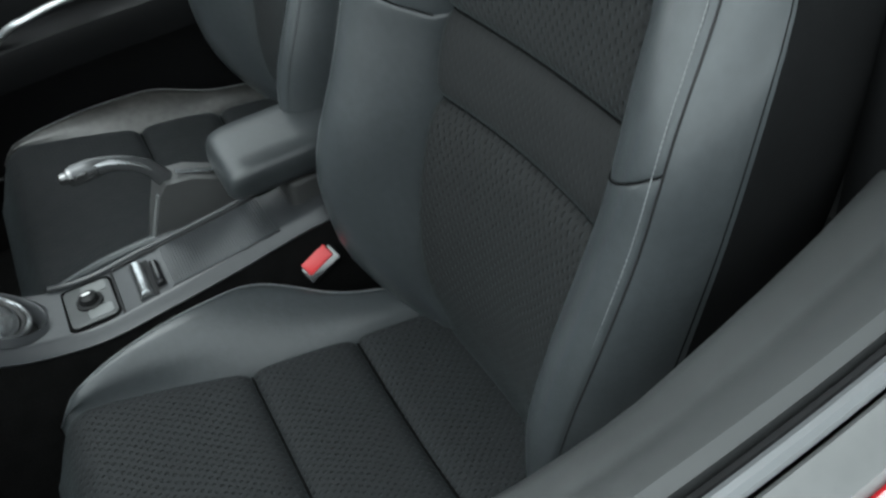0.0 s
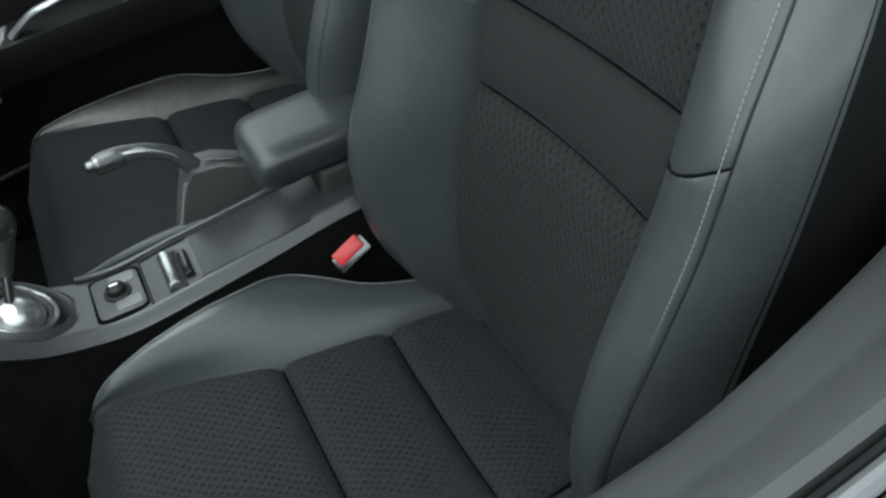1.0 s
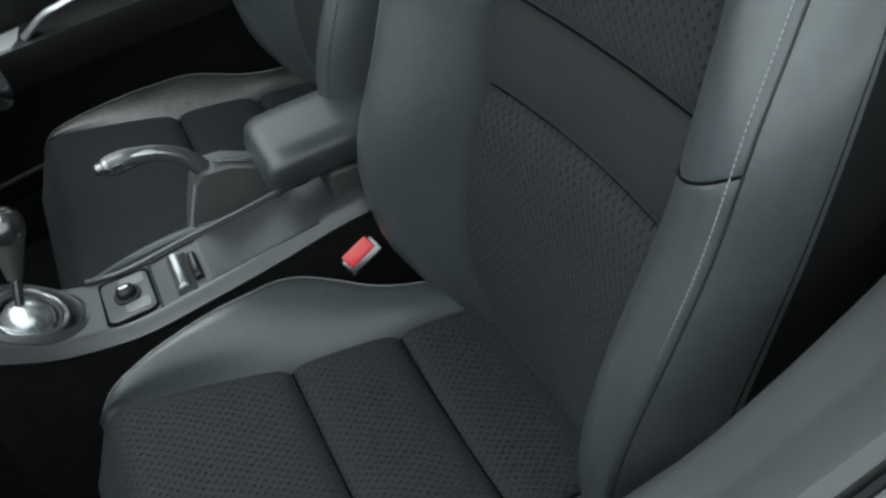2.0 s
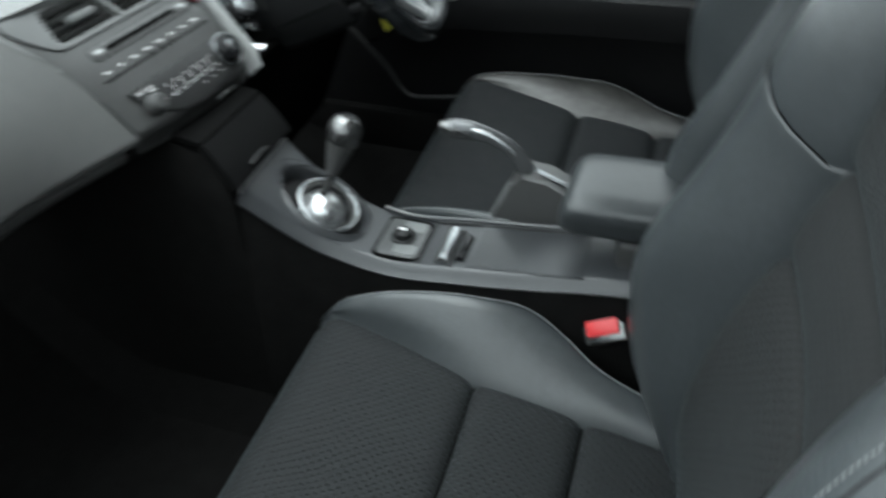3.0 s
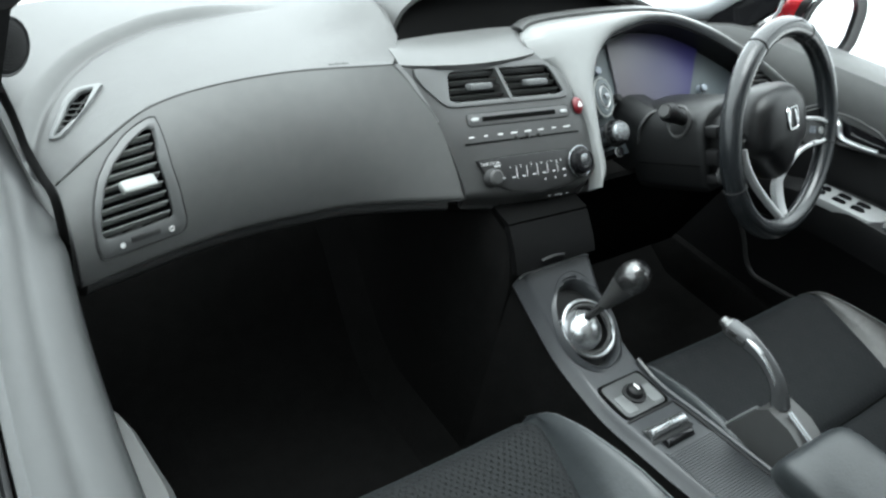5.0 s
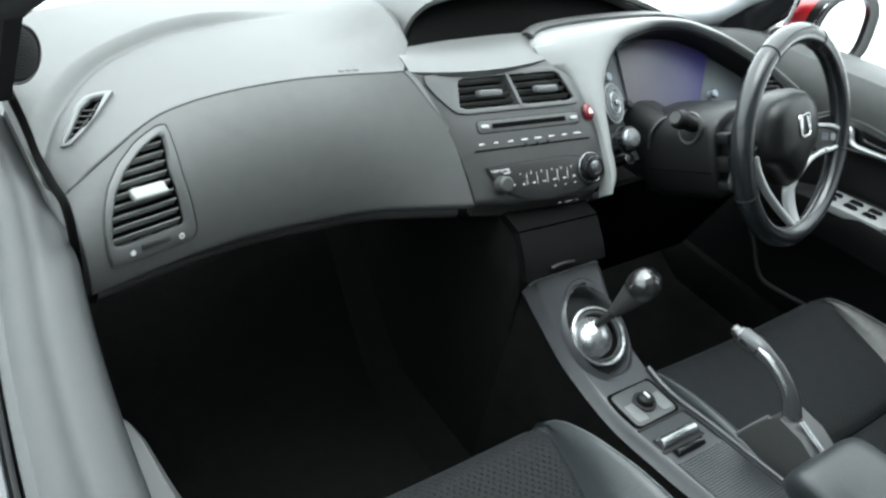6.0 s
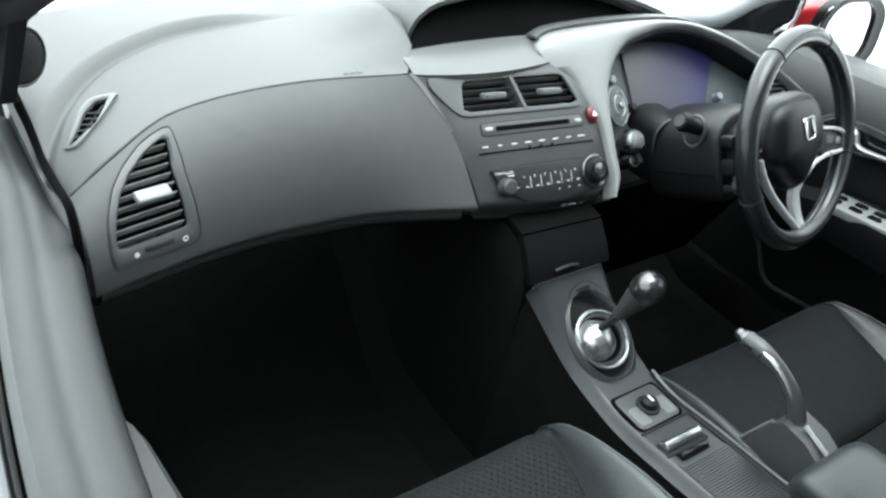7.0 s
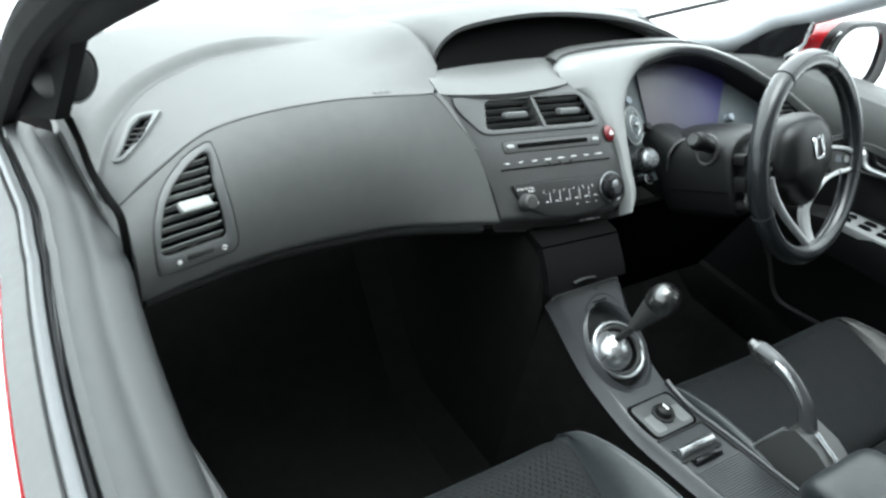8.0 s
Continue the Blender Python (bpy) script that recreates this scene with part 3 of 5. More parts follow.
        for lower in (True, False):
            rings = []
            for k in (0, 0.006, 0.015, 0.03, 0.06, 0.1, 0.15, 0.2, 0.26, 0.32, 0.38, 0.44, 0.5, 0.56, 0.62, 0.68, 0.74, 0.8, 0.86, 0.91, 0.95, 0.975, 0.99, 1):
                ring = []
                for u, dx, v, dy in across:
                    sew = 0.950 + 0.066 * u ** 1.2
                    z = 0.44 + (sew - 0.44) * k if lower else sew + 0.0012 + (BACK_TOP - sew - 0.0012) * k
                    f, hw, px = curve_at(BACK_WRAP, z), curve_at(BACK_HALF, z), curve_at(BACK_PIPE, z)
                    d = max(curve_at(BACK_REACH, z), f + 0.004)
                    ring.append(at(z, hw + u * (px - hw) + dx, f + v * (d - f) + dy - 0.0013 * math.exp(-abs(z - sew) / 0.0028)))
                ring += [at(z, px, -0.10), at(z, hw, -0.12)]
                rings.append(ring)
            part("backrest_bolster", loft(rings), "leather", s, "", 60)
        # a near-black cord for the shade along the bolster's sewn fold
        fold = []
        for u in span(0.03, 1, 22):
            z = 0.9506 + 0.066 * u ** 1.2
            f, hw, px = curve_at(BACK_WRAP, z), curve_at(BACK_HALF, z), curve_at(BACK_PIPE, z)
            v = curve_at([(a, c) for a, _, c, _ in across[2:]], u)
            fold.append(at(z, hw + u * (px - hw), f + v * (curve_at(BACK_REACH, z) - f) - 0.0010))
        part("seam", tube(fold, 0.0013, 6), "duct", s)
        rings, pipe, cover = [], [], []
        for z in span(0.44, BACK_TOP, 32):
            d, px = max(curve_at(BACK_REACH, z), 0.012), curve_at(BACK_PIPE, z)
            e = 0.026 + 0.003 * smooth01(0.6, 0.9, z)
            rings.append([at(z, *q) for q in ((px - 0.002, 0.86 * d), (px + 0.0025, 0.935 * d), (px + 0.32 * e, 0.88 * d), (px + 0.66 * e, 0.72 * d), (px + 0.90 * e, 0.52 * d), (px + e, 0.36 * d), (px + 0.98 * e, 0.28 * d), (px, 0.20 * d))])
            cover.append([at(z, *q) for q in ((px + 0.985 * e, 0.40 * d), (px + 1.01 * e, 0.12 * d), (px + 1.0 * e, -0.01), (px + 0.9 * e, -0.07), (px + 0.5 * e, -0.11), (px - 0.06, -0.125), (px - 0.06, 0.1 * d))])
            pipe.append(at(z, px + 0.0008, 0.925 * d))
        part("side_panel", loft(rings), "leather", s, "", 60)
        # rear of the seat's side in black: its shade is put into the colour
        part("back_cover", loft(cover), "trim_shade", s)
        part("piping", tube(pipe, 0.0014, 6, up=(0, 1, 0)), "black", s)
        part("stitching", dashes([q + V((-sx * 0.0065, 0.0045, 0)) for q in pipe]), "stitch", s)
    return s


passenger_seat = seat("grey leather seat with dark dimpled cloth panels, empty")
passenger_seat.location = (-0.325, 0, 0)
driver_seat = copy_thing(passenger_seat, pose(0.375, -0.015, 0.03))
driver_seat["label"] = "grey leather driver seat with a worn outer bolster"
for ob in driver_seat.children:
    # same cloth, darker: the shade on the driver's side is put into its colour
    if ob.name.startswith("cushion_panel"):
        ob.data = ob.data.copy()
        ob.data.materials[0] = M["cloth_shaded"]
    if ob.name.startswith("piping") and ob.data.vertices[0].co.x > 0 and 0.47 < ob.data.vertices[0].co.z < 0.56:
        ob.data = ob.data.copy()
        for v in ob.data.vertices:
            base = cushion_z(v.co.y)
            v.co.z = base + (v.co.z - base) * (1 - 0.55 * smooth01(0.02, 0.26, v.co.y))
    if ob.name.startswith("cushion_bolster") and ob.data.vertices[0].co.x > 0:
        ob.data = ob.data.copy()
        ob.data.materials[0] = M["leather_worn"]
        # the outer bolster has sunk from use
        for v in ob.data.vertices:
            base = cushion_z(v.co.y)
            if v.co.z > base:
                v.co.z = base + (v.co.z - base) * (1 - 0.55 * smooth01(0.02, 0.26, v.co.y))
        ob["label"] = "scuffed brownish leather bolster"

buckle = thing("seat_belt_buckle", "black belt buckle with a red release button", "belt buckle")
bm_ = axes_pose((-0.043, 0.198, 0.578), (0.04, -0.884, 0.443), (0.721, 0.331, 0.592))
part("buckle_body", block((0.062, 0.040, 0.07), bm_ @ pose(0, 0, -0.037), 0.005), "black", buckle)
part("button_surround", block((0.058, 0.036, 0.006), bm_ @ pose(0.0, -0.001, -0.004), 0.002), "gunmetal", buckle)
part("release_button", block((0.047, 0.023, 0.010), bm_ @ pose(0.0, 0.002, 0.0), 0.003), "red_plastic", buckle)
part("belt_stalk", tube([bm_ @ V((0, 0, -0.07)), (-0.05, 0.12, 0.42), (-0.06, 0.05, 0.36)], 0.014, 8), "black", buckle)

# ---- centre console ----
console = thing("centre_console", "dark grey plastic centre console between the seats", "console")
con_z = lambda y: curve_at([(-0.25, 0.66), (0.1, 0.655), (0.20, 0.648), (0.30, 0.634), (0.42, 0.622), (0.52, 0.612), (0.60, 0.634), (0.66, 0.675), (0.715, 0.730)], y)
con_l = lambda y: curve_at([(-0.25, -0.035), (0.2, -0.028), (0.42, -0.036), (0.55, -0.034), (0.66, -0.053), (0.715, -0.071)], y)
con_r = lambda y: curve_at([(-0.25, 0.10), (0.3, 0.092), (0.55, 0.088), (0.66, 0.084), (0.715, 0.083)], y)
part("console_body", loft([[V(p) for p in ((con_l(y) - 0.03, y, 0.26), (con_l(y) - 0.008, y, con_z(y) - 0.05), (con_l(y) - 0.002, y, con_z(y) - 0.020), (con_l(y) + 0.008, y, con_z(y) - 0.045), (con_r(y) - 0.004, y, con_z(y) - 0.045), (con_r(y) + 0.008, y, con_z(y) - 0.06), (con_r(y) + 0.03, y, 0.26))] for y in span(-0.25, 0.715, 36)]), "carpet", console)
GEAR = axes_pose((0.027, 0.632, 0.664), (1, 0, 0), (0, 0.83, 0.53))
in_gear = lambda p: (lambda q: ((q.x + 0.002) / 0.0555) ** 2 + (q.y / 0.077) ** 2 < 1)(GEAR.inverted() @ p)


def con_top(y, k):
    l, r = con_l(y), con_r(y)
    x = l + (r - l) * k
    fall = 0.016 * (1 - smooth01(0, 0.10, k)) ** 2 + 0.020 * (1 - smooth01(0, 0.08, 1 - k)) ** 2
    return (x - 0.006 * (1 - smooth01(0, 0.06, k)) + 0.006 * (1 - smooth01(0, 0.06, 1 - k)), y, con_z(y) - fall)


part("console_top", sheet(con_top, span(0.13, 0.715, 90), [0, 0.02, 0.04, 0.06, 0.08, 0.11, 0.15] + span(0.18, 0.82, 22) + [0.85, 0.89, 0.92, 0.94, 0.96, 0.98, 1], -0.006, skip=in_gear), "console", console)
# the highlight on the console's front lip, put in as a silver line
part("front_edge", tube([V(con_top(0.714, k)) + V((0, 0.0, 0.0004)) for k in span(0.04, 0.96, 16)], 0.0016, 8), "silver_paint", console)
# gear surround: an oval well with a bright ring round the ball
well = [[GEAR @ V((x * k - 0.002, y * k + s, z)) for x, y in ellipse(0.054, 0.075, 40)] for k, s, z in ((1.03, 0, 0.0), (1.0, 0, 0.0015), (0.97, 0, -0.001), (0.93, -0.001, -0.012), (0.88, -0.002, -0.024))]
well.insert(0, [V((q.x, q.y, con_z(q.y) + 0.0012)) for q in [GEAR @ V((x * 1.12 - 0.002, y * 1.10, 0)) for x, y in ellipse(0.054, 0.075, 40)]])
part("gear_well", loft(well, False), "console", console)
part("well_floor", plate(ellipse(0.051, 0.070, 36), 0.004, GEAR @ pose(-0.002, -0.002, -0.022), 0), "black", console)
RING = GEAR @ pose(-0.001, -0.008, -0.009)
part("bright_ring", tube([RING @ V((0.0485 * math.cos(a), 0.046 * math.sin(a), 0.003)) for a in span(0, 2 * math.pi, 48)[:-1]], 0.0040, 10, closed=True), "ring_metal", console, "satin silver ring")
part("inner_ring", tube([RING @ V((0.0425 * math.cos(a), 0.0395 * math.sin(a), 0.0005)) for a in span(0, 2 * math.pi, 40)[:-1]], 0.0035, 8, closed=True), "dash_dark", console)
# mirror switch panel
PAN = axes_pose((0.026, 0.509, con_z(0.509) + 0.0025), (1, 0.02, 0), (0, 1, 0.02))
part("panel_gap", plate(rounded(0.096, 0.076, 0.013), 0.006, PAN @ pose(0, 0.003, 0.0010), 0.0006), "duct", console)
panel = part("switch_panel", plate(rounded(0.085, 0.065, 0.010), 0.004, PAN @ pose(0, 0.002, 0.0022), 0.001), "switch_grey", console, "grey mirror switch panel")
for dx in (-0.026, 0.028):
    part("switch_key", plate(rounded(0.022, 0.034, 0.005), 0.003, PAN @ pose(dx, -0.008, 0.0036), 0.0008), "grey_panel", panel)
part("mirror_knob", turned([(0.0, 0.016), (0.008, 0.0155), (0.0125, 0.012), (0.014, 0.004), (0.0185, 0.003), (0.019, 0.0), (0, 0)], 28, PAN @ pose(0.001, 0.002, 0.0024)), "black", panel)
part("knob_mark", plate(rounded(0.004, 0.012, 0.0015), 0.001, PAN @ pose(0.001, 0.003, 0.0190), 0), "white_print", panel)
# sliding cover with grip bars
part("cover_gap", block((0.098, 0.004, 0.003), pose(0.026, 0.473, con_z(0.473) + 0.0005), 0.0005), "black", console)
bar = lambda y, w, d, h: loft([[V((0.018 + sx * w, y + d * math.cos(a), con_z(y) + 0.001 + h * max(0, math.sin(a)) * q)) for a in span(0, math.pi, 10)] for sx, q in ((-1, 0.1), (-0.96, 0.6), (-0.88, 0.95), (-0.5, 1), (0.5, 1), (0.88, 0.95), (0.96, 0.6), (1, 0.1))])
part("grip_bar", bar(0.437, 0.040, 0.011, 0.013), "bar_metal", console, "chrome grip bar of the cover")
part("bar_gap", block((0.084, 0.006, 0.003), pose(0.018, 0.4235, con_z(0.4235) + 0.0008), 0.0005), "black", console)
part("grip_bar", bar(0.413, 0.029, 0.007, 0.009), "gloss_black", console, "gloss black oval grip")
cover = part("sliding_cover", sheet(lambda x, y: (x, y, con_z(y) + 0.0012), span(-0.022, 0.076, 10), span(0.235, 0.402, 24), 0.004), "console", console)
for n in range(38):
    y = 0.396 - n * 0.0042
    part("rib", tube([(-0.020, y, con_z(y) + 0.0012), (0.074, y, con_z(y) + 0.0010)], 0.0013, 6), "console", cover)
part("side_rail", tube([(0.083, y, con_z(y) + 0.003) for y in span(0.20, 0.56, 20)], 0.0045, 8), "console", console)
part("side_rail", tube([(0.076, y, con_z(y) + 0.001) for y in span(0.20, 0.47, 20)], 0.0028, 8), "black", console)
# armrest lid on its box
def lid_ring(y, inset, drop):
    """A cross-section of the padded lid: inset from its sides, its top lowered by drop."""
    w, zt, zb = 0.073 - inset, 0.748 + 0.02 * (0.26 - y) - drop, 0.697 + 0.02 * (0.26 - y) + 0.15 * drop
    h = zt - zb
    side = [(-w + 0.016, zb - 0.004), (-w + 0.004, zb + 0.06 * h), (-w, zb + 0.24 * h), (-w + 0.001, zb + 0.42 * h), (-w - 0.0005, zb + 0.50 * h), (-w + 0.0015, zb + 0.74 * h), (-w + 0.005, zb + 0.90 * h), (-w + 0.012, zb + 0.98 * h), (-0.45 * w, zt + 0.001)]
    return [V((0.068 + x, y, z)) for x, z in side] + [V((0.068 - x, y, z)) for x, z in side[::-1]]


arm = loft([lid_ring(*q) for q in ((0.281, 0.024, 0.036), (0.2805, 0.016, 0.026), (0.277, 0.010, 0.016), (0.271, 0.0055, 0.008), (0.262, 0.002, 0.0035), (0.248, 0.0005, 0.0012), (0.22, 0.0, 0.0003), (0.1, 0.0, 0.0), (-0.1, 0.0, 0.0), (-0.24, 0.0, 0.0))])
part("armrest_lid", arm, "lid_leather", console, "padded grey leather armrest lid", 50)
part("armrest_box", block((0.115, 0.40, 0.09), pose(0.066, 0.0, 0.645), 0.012, 3), "dash_dark", console)
# parking brake
brake = thing("parking_brake", "black parking brake lever with a silver button end", "parking brake")
hx = 0.125
part("lever_boot", loft([[V((hx + w, y, z)) for y, z in ((0.402, 0.60), (0.385, 0.645), (0.366, 0.690), (0.352, 0.704), (0.315, 0.700), (0.25, 0.668), (0.25, 0.60))] for w in (-0.026, -0.020, 0.020, 0.026)]), "console_grey", brake)
part("boot_edge", tube(path_through([(hx - 0.022, 0.405, 0.60), (hx - 0.022, 0.388, 0.645), (hx - 0.020, 0.368, 0.690)], 6), 0.003, 8), "grey_panel", brake)
grip = path_through([(hx, 0.462, 0.757), (hx, 0.43, 0.757), (hx, 0.398, 0.750), (hx, 0.366, 0.729), (hx, 0.348, 0.70)], 8)
part("grip", tube(grip, lambda s: 0.0142 - 0.0030 * smooth01(0.15, 0.45, s) + 0.002 * smooth01(0.7, 1, s), 14, squash=1.05), "brake_grip", brake)
part("grip_strip", tube([p + V((-0.005, 0.003, 0.0072)) for p in grip[2:]], 0.0062, 10, squash=0.6), "silver", brake, "satin silver strip along the grip")
part("end_cap", loft([[V((hx + r * math.cos(a), y, 0.757 + r * math.sin(a) - 0.001)) for a in span(0, 2 * math.pi, 16)[:-1]] for y, r in ((0.428, 0.0135), (0.452, 0.0150), (0.468, 0.0135), (0.470, 0.010))]), "gunmetal", brake, "satin silver end cap")
part("release_button", loft([[V((hx + r * math.cos(a), y, 0.757 + r * math.sin(a))) for a in span(0, 2 * math.pi, 14)[:-1]] for y, r in ((0.466, 0.0085), (0.478, 0.0085), (0.481, 0.006))]), "gunmetal", brake)
part("bright_strip", tube([(hx - 0.006, 0.332, 0.709), (hx - 0.006, 0.29, 0.693), (hx - 0.006, 0.252, 0.674)], 0.0045, 8, squash=0.6), "ring_metal", brake)
# gear lever
gear = thing("gear_lever", "short gear lever with a metal ball base and knob", "gear lever")
part("gear_ball", turned([(0.0, 0.034), (0.010, 0.033), (0.021, 0.028), (0.030, 0.018), (0.0345, 0.004), (0.035, -0.012), (0.0, -0.012)], 32, GEAR @ pose(-0.014, -0.007, -0.013)), "silver", gear, "satin metal ball cover")
LEV = [V((0.010, 0.630, 0.676)), V((0.027, 0.620, 0.705)), V((0.056, 0.603, 0.768))]
part("shaft", tube(path_through(LEV[:2] + [V((0.036, 0.614, 0.72))], 4), lambda s: 0.0055 + 0.003 * s, 12), "gunmetal", gear)
KN = look(LEV[2], LEV[1] + V((0.002, 0, 0)))
part("knob_collar", turned([(0.0, -0.066), (0.0095, -0.066), (0.012, -0.055), (0.0185, -0.028), (0.022, -0.012), (0.0, -0.012)], 24, KN), "dash_dark", gear)
part("knob", turned([(0.0, 0.027), (0.010, 0.026), (0.019, 0.020), (0.0245, 0.009), (0.0255, -0.002), (0.023, -0.014), (0.017, -0.024), (0.0, -0.024)], 32, KN), "gunmetal", gear, "polished grey metal gear knob")
part("shift_plate", turned([(0.0, 0.0285), (0.010, 0.0275), (0.0135, 0.0255), (0.0, 0.020)], 24, KN), "gloss_black", gear)

# ---- dashboard, passenger side ----
dash = thing("dashboard", "two-level grey and black dashboard with soft-touch panels", "dashboard")
crease_y = lambda x: curve_at([(-0.69, 0.86), (-0.62, 0.905), (-0.53, 0.945), (-0.38, 0.945), (-0.2, 0.925), (-0.1, 0.915)], x)
crease_z = lambda x: curve_at([(-0.69, 0.93), (-0.62, 0.955), (-0.53, 0.982), (-0.38, 1.0), (-0.2, 1.0), (-0.1, 0.997)], x)
low_y = lambda x: curve_at([(-0.69, 0.795), (-0.6, 0.832), (-0.45, 0.852), (-0.3, 0.838), (-0.13, 0.785), (-0.08, 0.765)], x)
low_z = lambda x: curve_at([(-0.69, 0.842), (-0.65, 0.834), (-0.61, 0.826), (-0.55, 0.826), (-0.45, 0.8275), (-0.37, 0.8285), (-0.3, 0.833), (-0.2, 0.8345), (-0.1, 0.836)], x)


def face(x, s):
    """The glove box face: s from 0 at the crease to 1 at the bottom edge."""
    a, b = V((x, crease_y(x), crease_z(x))), V((x, low_y(x), low_z(x)))
    return a.lerp(b, s) + V((0, -0.022, 0.013)) * (1 - 0.8 * smooth01(-0.34, -0.15, x)) * 4 * s * (1 - s) + V((0, 0.006, 0.0)) * smooth01(0.95, 1.0, s) ** 2


def face_y(x, z):
    lo, hi = 0.0, 1.0
    for _ in range(24):
        s = (lo + hi) / 2
        lo, hi = (s, hi) if face(x, s).z > z else (lo, s)
    return face(x, lo).y


def on_face(p):
    """The point moved along the side vent's normal onto the glove box face."""
    n = SIDE.to_3x3() @ V((0, 0, 1))
    lo, hi = -0.05, 0.05
    for _ in range(24):
        t = (lo + hi) / 2
        q = p + n * t
        lo, hi = (t, hi) if q.y > face_y(q.x, q.z) else (lo, t)
    return p + n * lo


SIDE = axes_pose((-0.595, 0.845, 0.92), (0.085, 0.026, -0.007), (0, 0.0732, 0.0827))
SIDE_OUT = [(0.0717, 0.0903), (0.0764, 0.0862), (0.0733, 0.0713), (0.0663, 0.0245), (0.0665, -0.0286), (0.0673, -0.0461), (0.0607, -0.0563), (-0.0451, -0.0566), (-0.0524, -0.0531), (-0.0544, -0.0345), (-0.0495, -0.0096), (-0.0415, 0.0085), (-0.0235, 0.035), (0.0003, 0.057), (0.0317, 0.0775), (0.0535, 0.086)]
SIDE_HOLE = [(0.0639, 0.076), (0.0644, 0.0704), (0.0536, 0.0359), (0.0517, -0.0273), (0.0504, -0.0337), (-0.0313, -0.0349), (-0.041, -0.0333), (-0.0434, -0.026), (-0.0353, -0.0037), (-0.0193, 0.0228), (0.0026, 0.0449), (0.0313, 0.0642), (0.0544, 0.0753)]
side_back = SIDE.inverted()
in_side = lambda p: (lambda q: abs(q.z) < 0.05 and inside([(x * 1.06 + 0.0, y * 1.06) for x, y in SIDE_HOLE], q.x, q.y))(side_back @ p)
stack_l = lambda u: curve_at([(0.05, -0.134), (0.1115, -0.1384), (0.194, -0.1466), (0.247, -0.1592), (0.282, -0.1774), (0.306, -0.1889), (0.335, -0.207)], u)
face_to_stack = lambda x, s: face(x if x < -0.4 else -0.4 + (x + 0.4) * (stack_l(0.328 - 0.223 * s) - 0.001 + 0.4) / 0.27, s)
part("glove_box_face", sheet(face_to_stack, [-0.672, -0.671, -0.669, -0.667] + span(-0.665, -0.50, 46) + span(-0.49, -0.13, 26), [0, 0.006, 0.02] + span(0.04, 0.96, 40) + [0.98, 0.994, 1], -0.012, skip=in_side), "dash", dash, "smooth grey glove box and airbag face")
sv = vent(dash, SIDE, soften([(x * 0.965, y * 0.97) for x, y in SIDE_OUT], 0.004), soften(SIDE_HOLE, 0.003), (0.008, 0.0), [(-0.027 + 0.0118 * k, 0) for k in range(9)], ("vent_grey", "trim_light"), on_face, lean=0.34, rim=0.0022)
groove = around(soften(SIDE_OUT, 0.004), (0.008, 0.0), 96)
part("vent_groove", tube([on_face(SIDE @ V((x, y, 0))) for x, y in groove], 0.0011, 6, closed=True), "dash_dark", sv)
tabm = axes_pose(on_face(SIDE @ V((0.0175, 0.0145, 0))) + (SIDE.to_3x3() @ V((0, 0, 0.003))), SIDE.to_3x3() @ V((1, -0.02, 0)), SIDE.to_3x3() @ V((0, 0.93, -0.37)))
part("vent_tab", block((0.046, 0.017, 0.010), tabm, 0.003, 3), "trim_light", sv, "silver-grey vent tab")
low = lambda a, b, k=0.0056: axes_pose(on_face(SIDE @ V((a, b, 0))) + (SIDE.to_3x3() @ V((0, 0, k))), SIDE.to_3x3() @ V((1, -0.02, 0)), SIDE.to_3x3() @ V((0, 0.8, 0.4)))
part("shut_wheel", block((0.040, 0.008, 0.004), low(0.011, -0.0438, 0.0012), 0.0015), "dash_dark", sv)
part("open_mark", turned([(0.0, 0.0006), (0.0034, 0.0006), (0.0034, 0), (0, 0)], 16, low(-0.0213, -0.0464, 0.0024)), "white_print", sv)
part("shut_mark", tube([low(0.0442, -0.0474, 0.0028) @ V((0.003 * math.cos(a), 0.003 * math.sin(a), 0)) for a in span(0, 2 * math.pi, 16)[:-1]], 0.0007, 6, closed=True), "white_print", sv)
# dark tube for the shade in the crease, thicker towards the door
part("crease_groove", tube([face(x, 0) + V((0, 0.001, 0.0005)) for x in span(-0.664, -0.21, 40)], lambda k: 0.0011 + 0.0016 * (1 - smooth01(0.02, 0.34, k)) - 0.0018 * (1 - smooth01(0.0, 0.06, k)), 8), "dash_dark", dash)
# lower lip and knee panel under the face
lip_path = [face(x, 1) + V((0, 0.014, -0.011)) for x in span(-0.668, -0.155, 36)]
part("lower_lip", tube(lip_path, 0.0105, 12, squash=1.1), "dash_dark", dash)
part("knee_panel", sheet(lambda x, k: face(x, 1) + V((0, 0.02 + 0.36 * k, -0.02 - 0.10 * k * k)), span(-0.668, 0.12, 30), span(0, 1, 8), 0.01), "carpet", dash)
part("end_roll", sheet(lambda k, s: face(-0.672, s) + V((-0.020 * math.sin(1.57 * k), 0.004 + 0.004 * k + 0.05 * k ** 3, 0.004 * (1 - s) * k)), span(0, 1, 10), span(0, 1, 24), 0.006), "dash", dash)
# dark tube for the shade in the valley at the dash end
part("end_groove", tube([face(-0.672, s) + V((0, 0.0015, 0)) for s in span(0, 1, 24)], 0.0022, 8), "dash_dark", dash)
part("end_panel", sheet(lambda k, s: face(-0.672, s) + V((-0.019, 0.055 + 0.28 * k, 0)), span(0, 1, 6), span(0, 1, 10), 0.01), "dash", dash)


ridge_y = lambda x: curve_at([(-0.70, 0.87), (-0.682, 0.935), (-0.666, 0.977), (-0.641, 1.026), (-0.599, 1.081), (-0.561, 1.111), (-0.502, 1.135), (-0.448, 1.151), (-0.361, 1.162), (-0.22, 1.165), (-0.1, 1.165)], x)


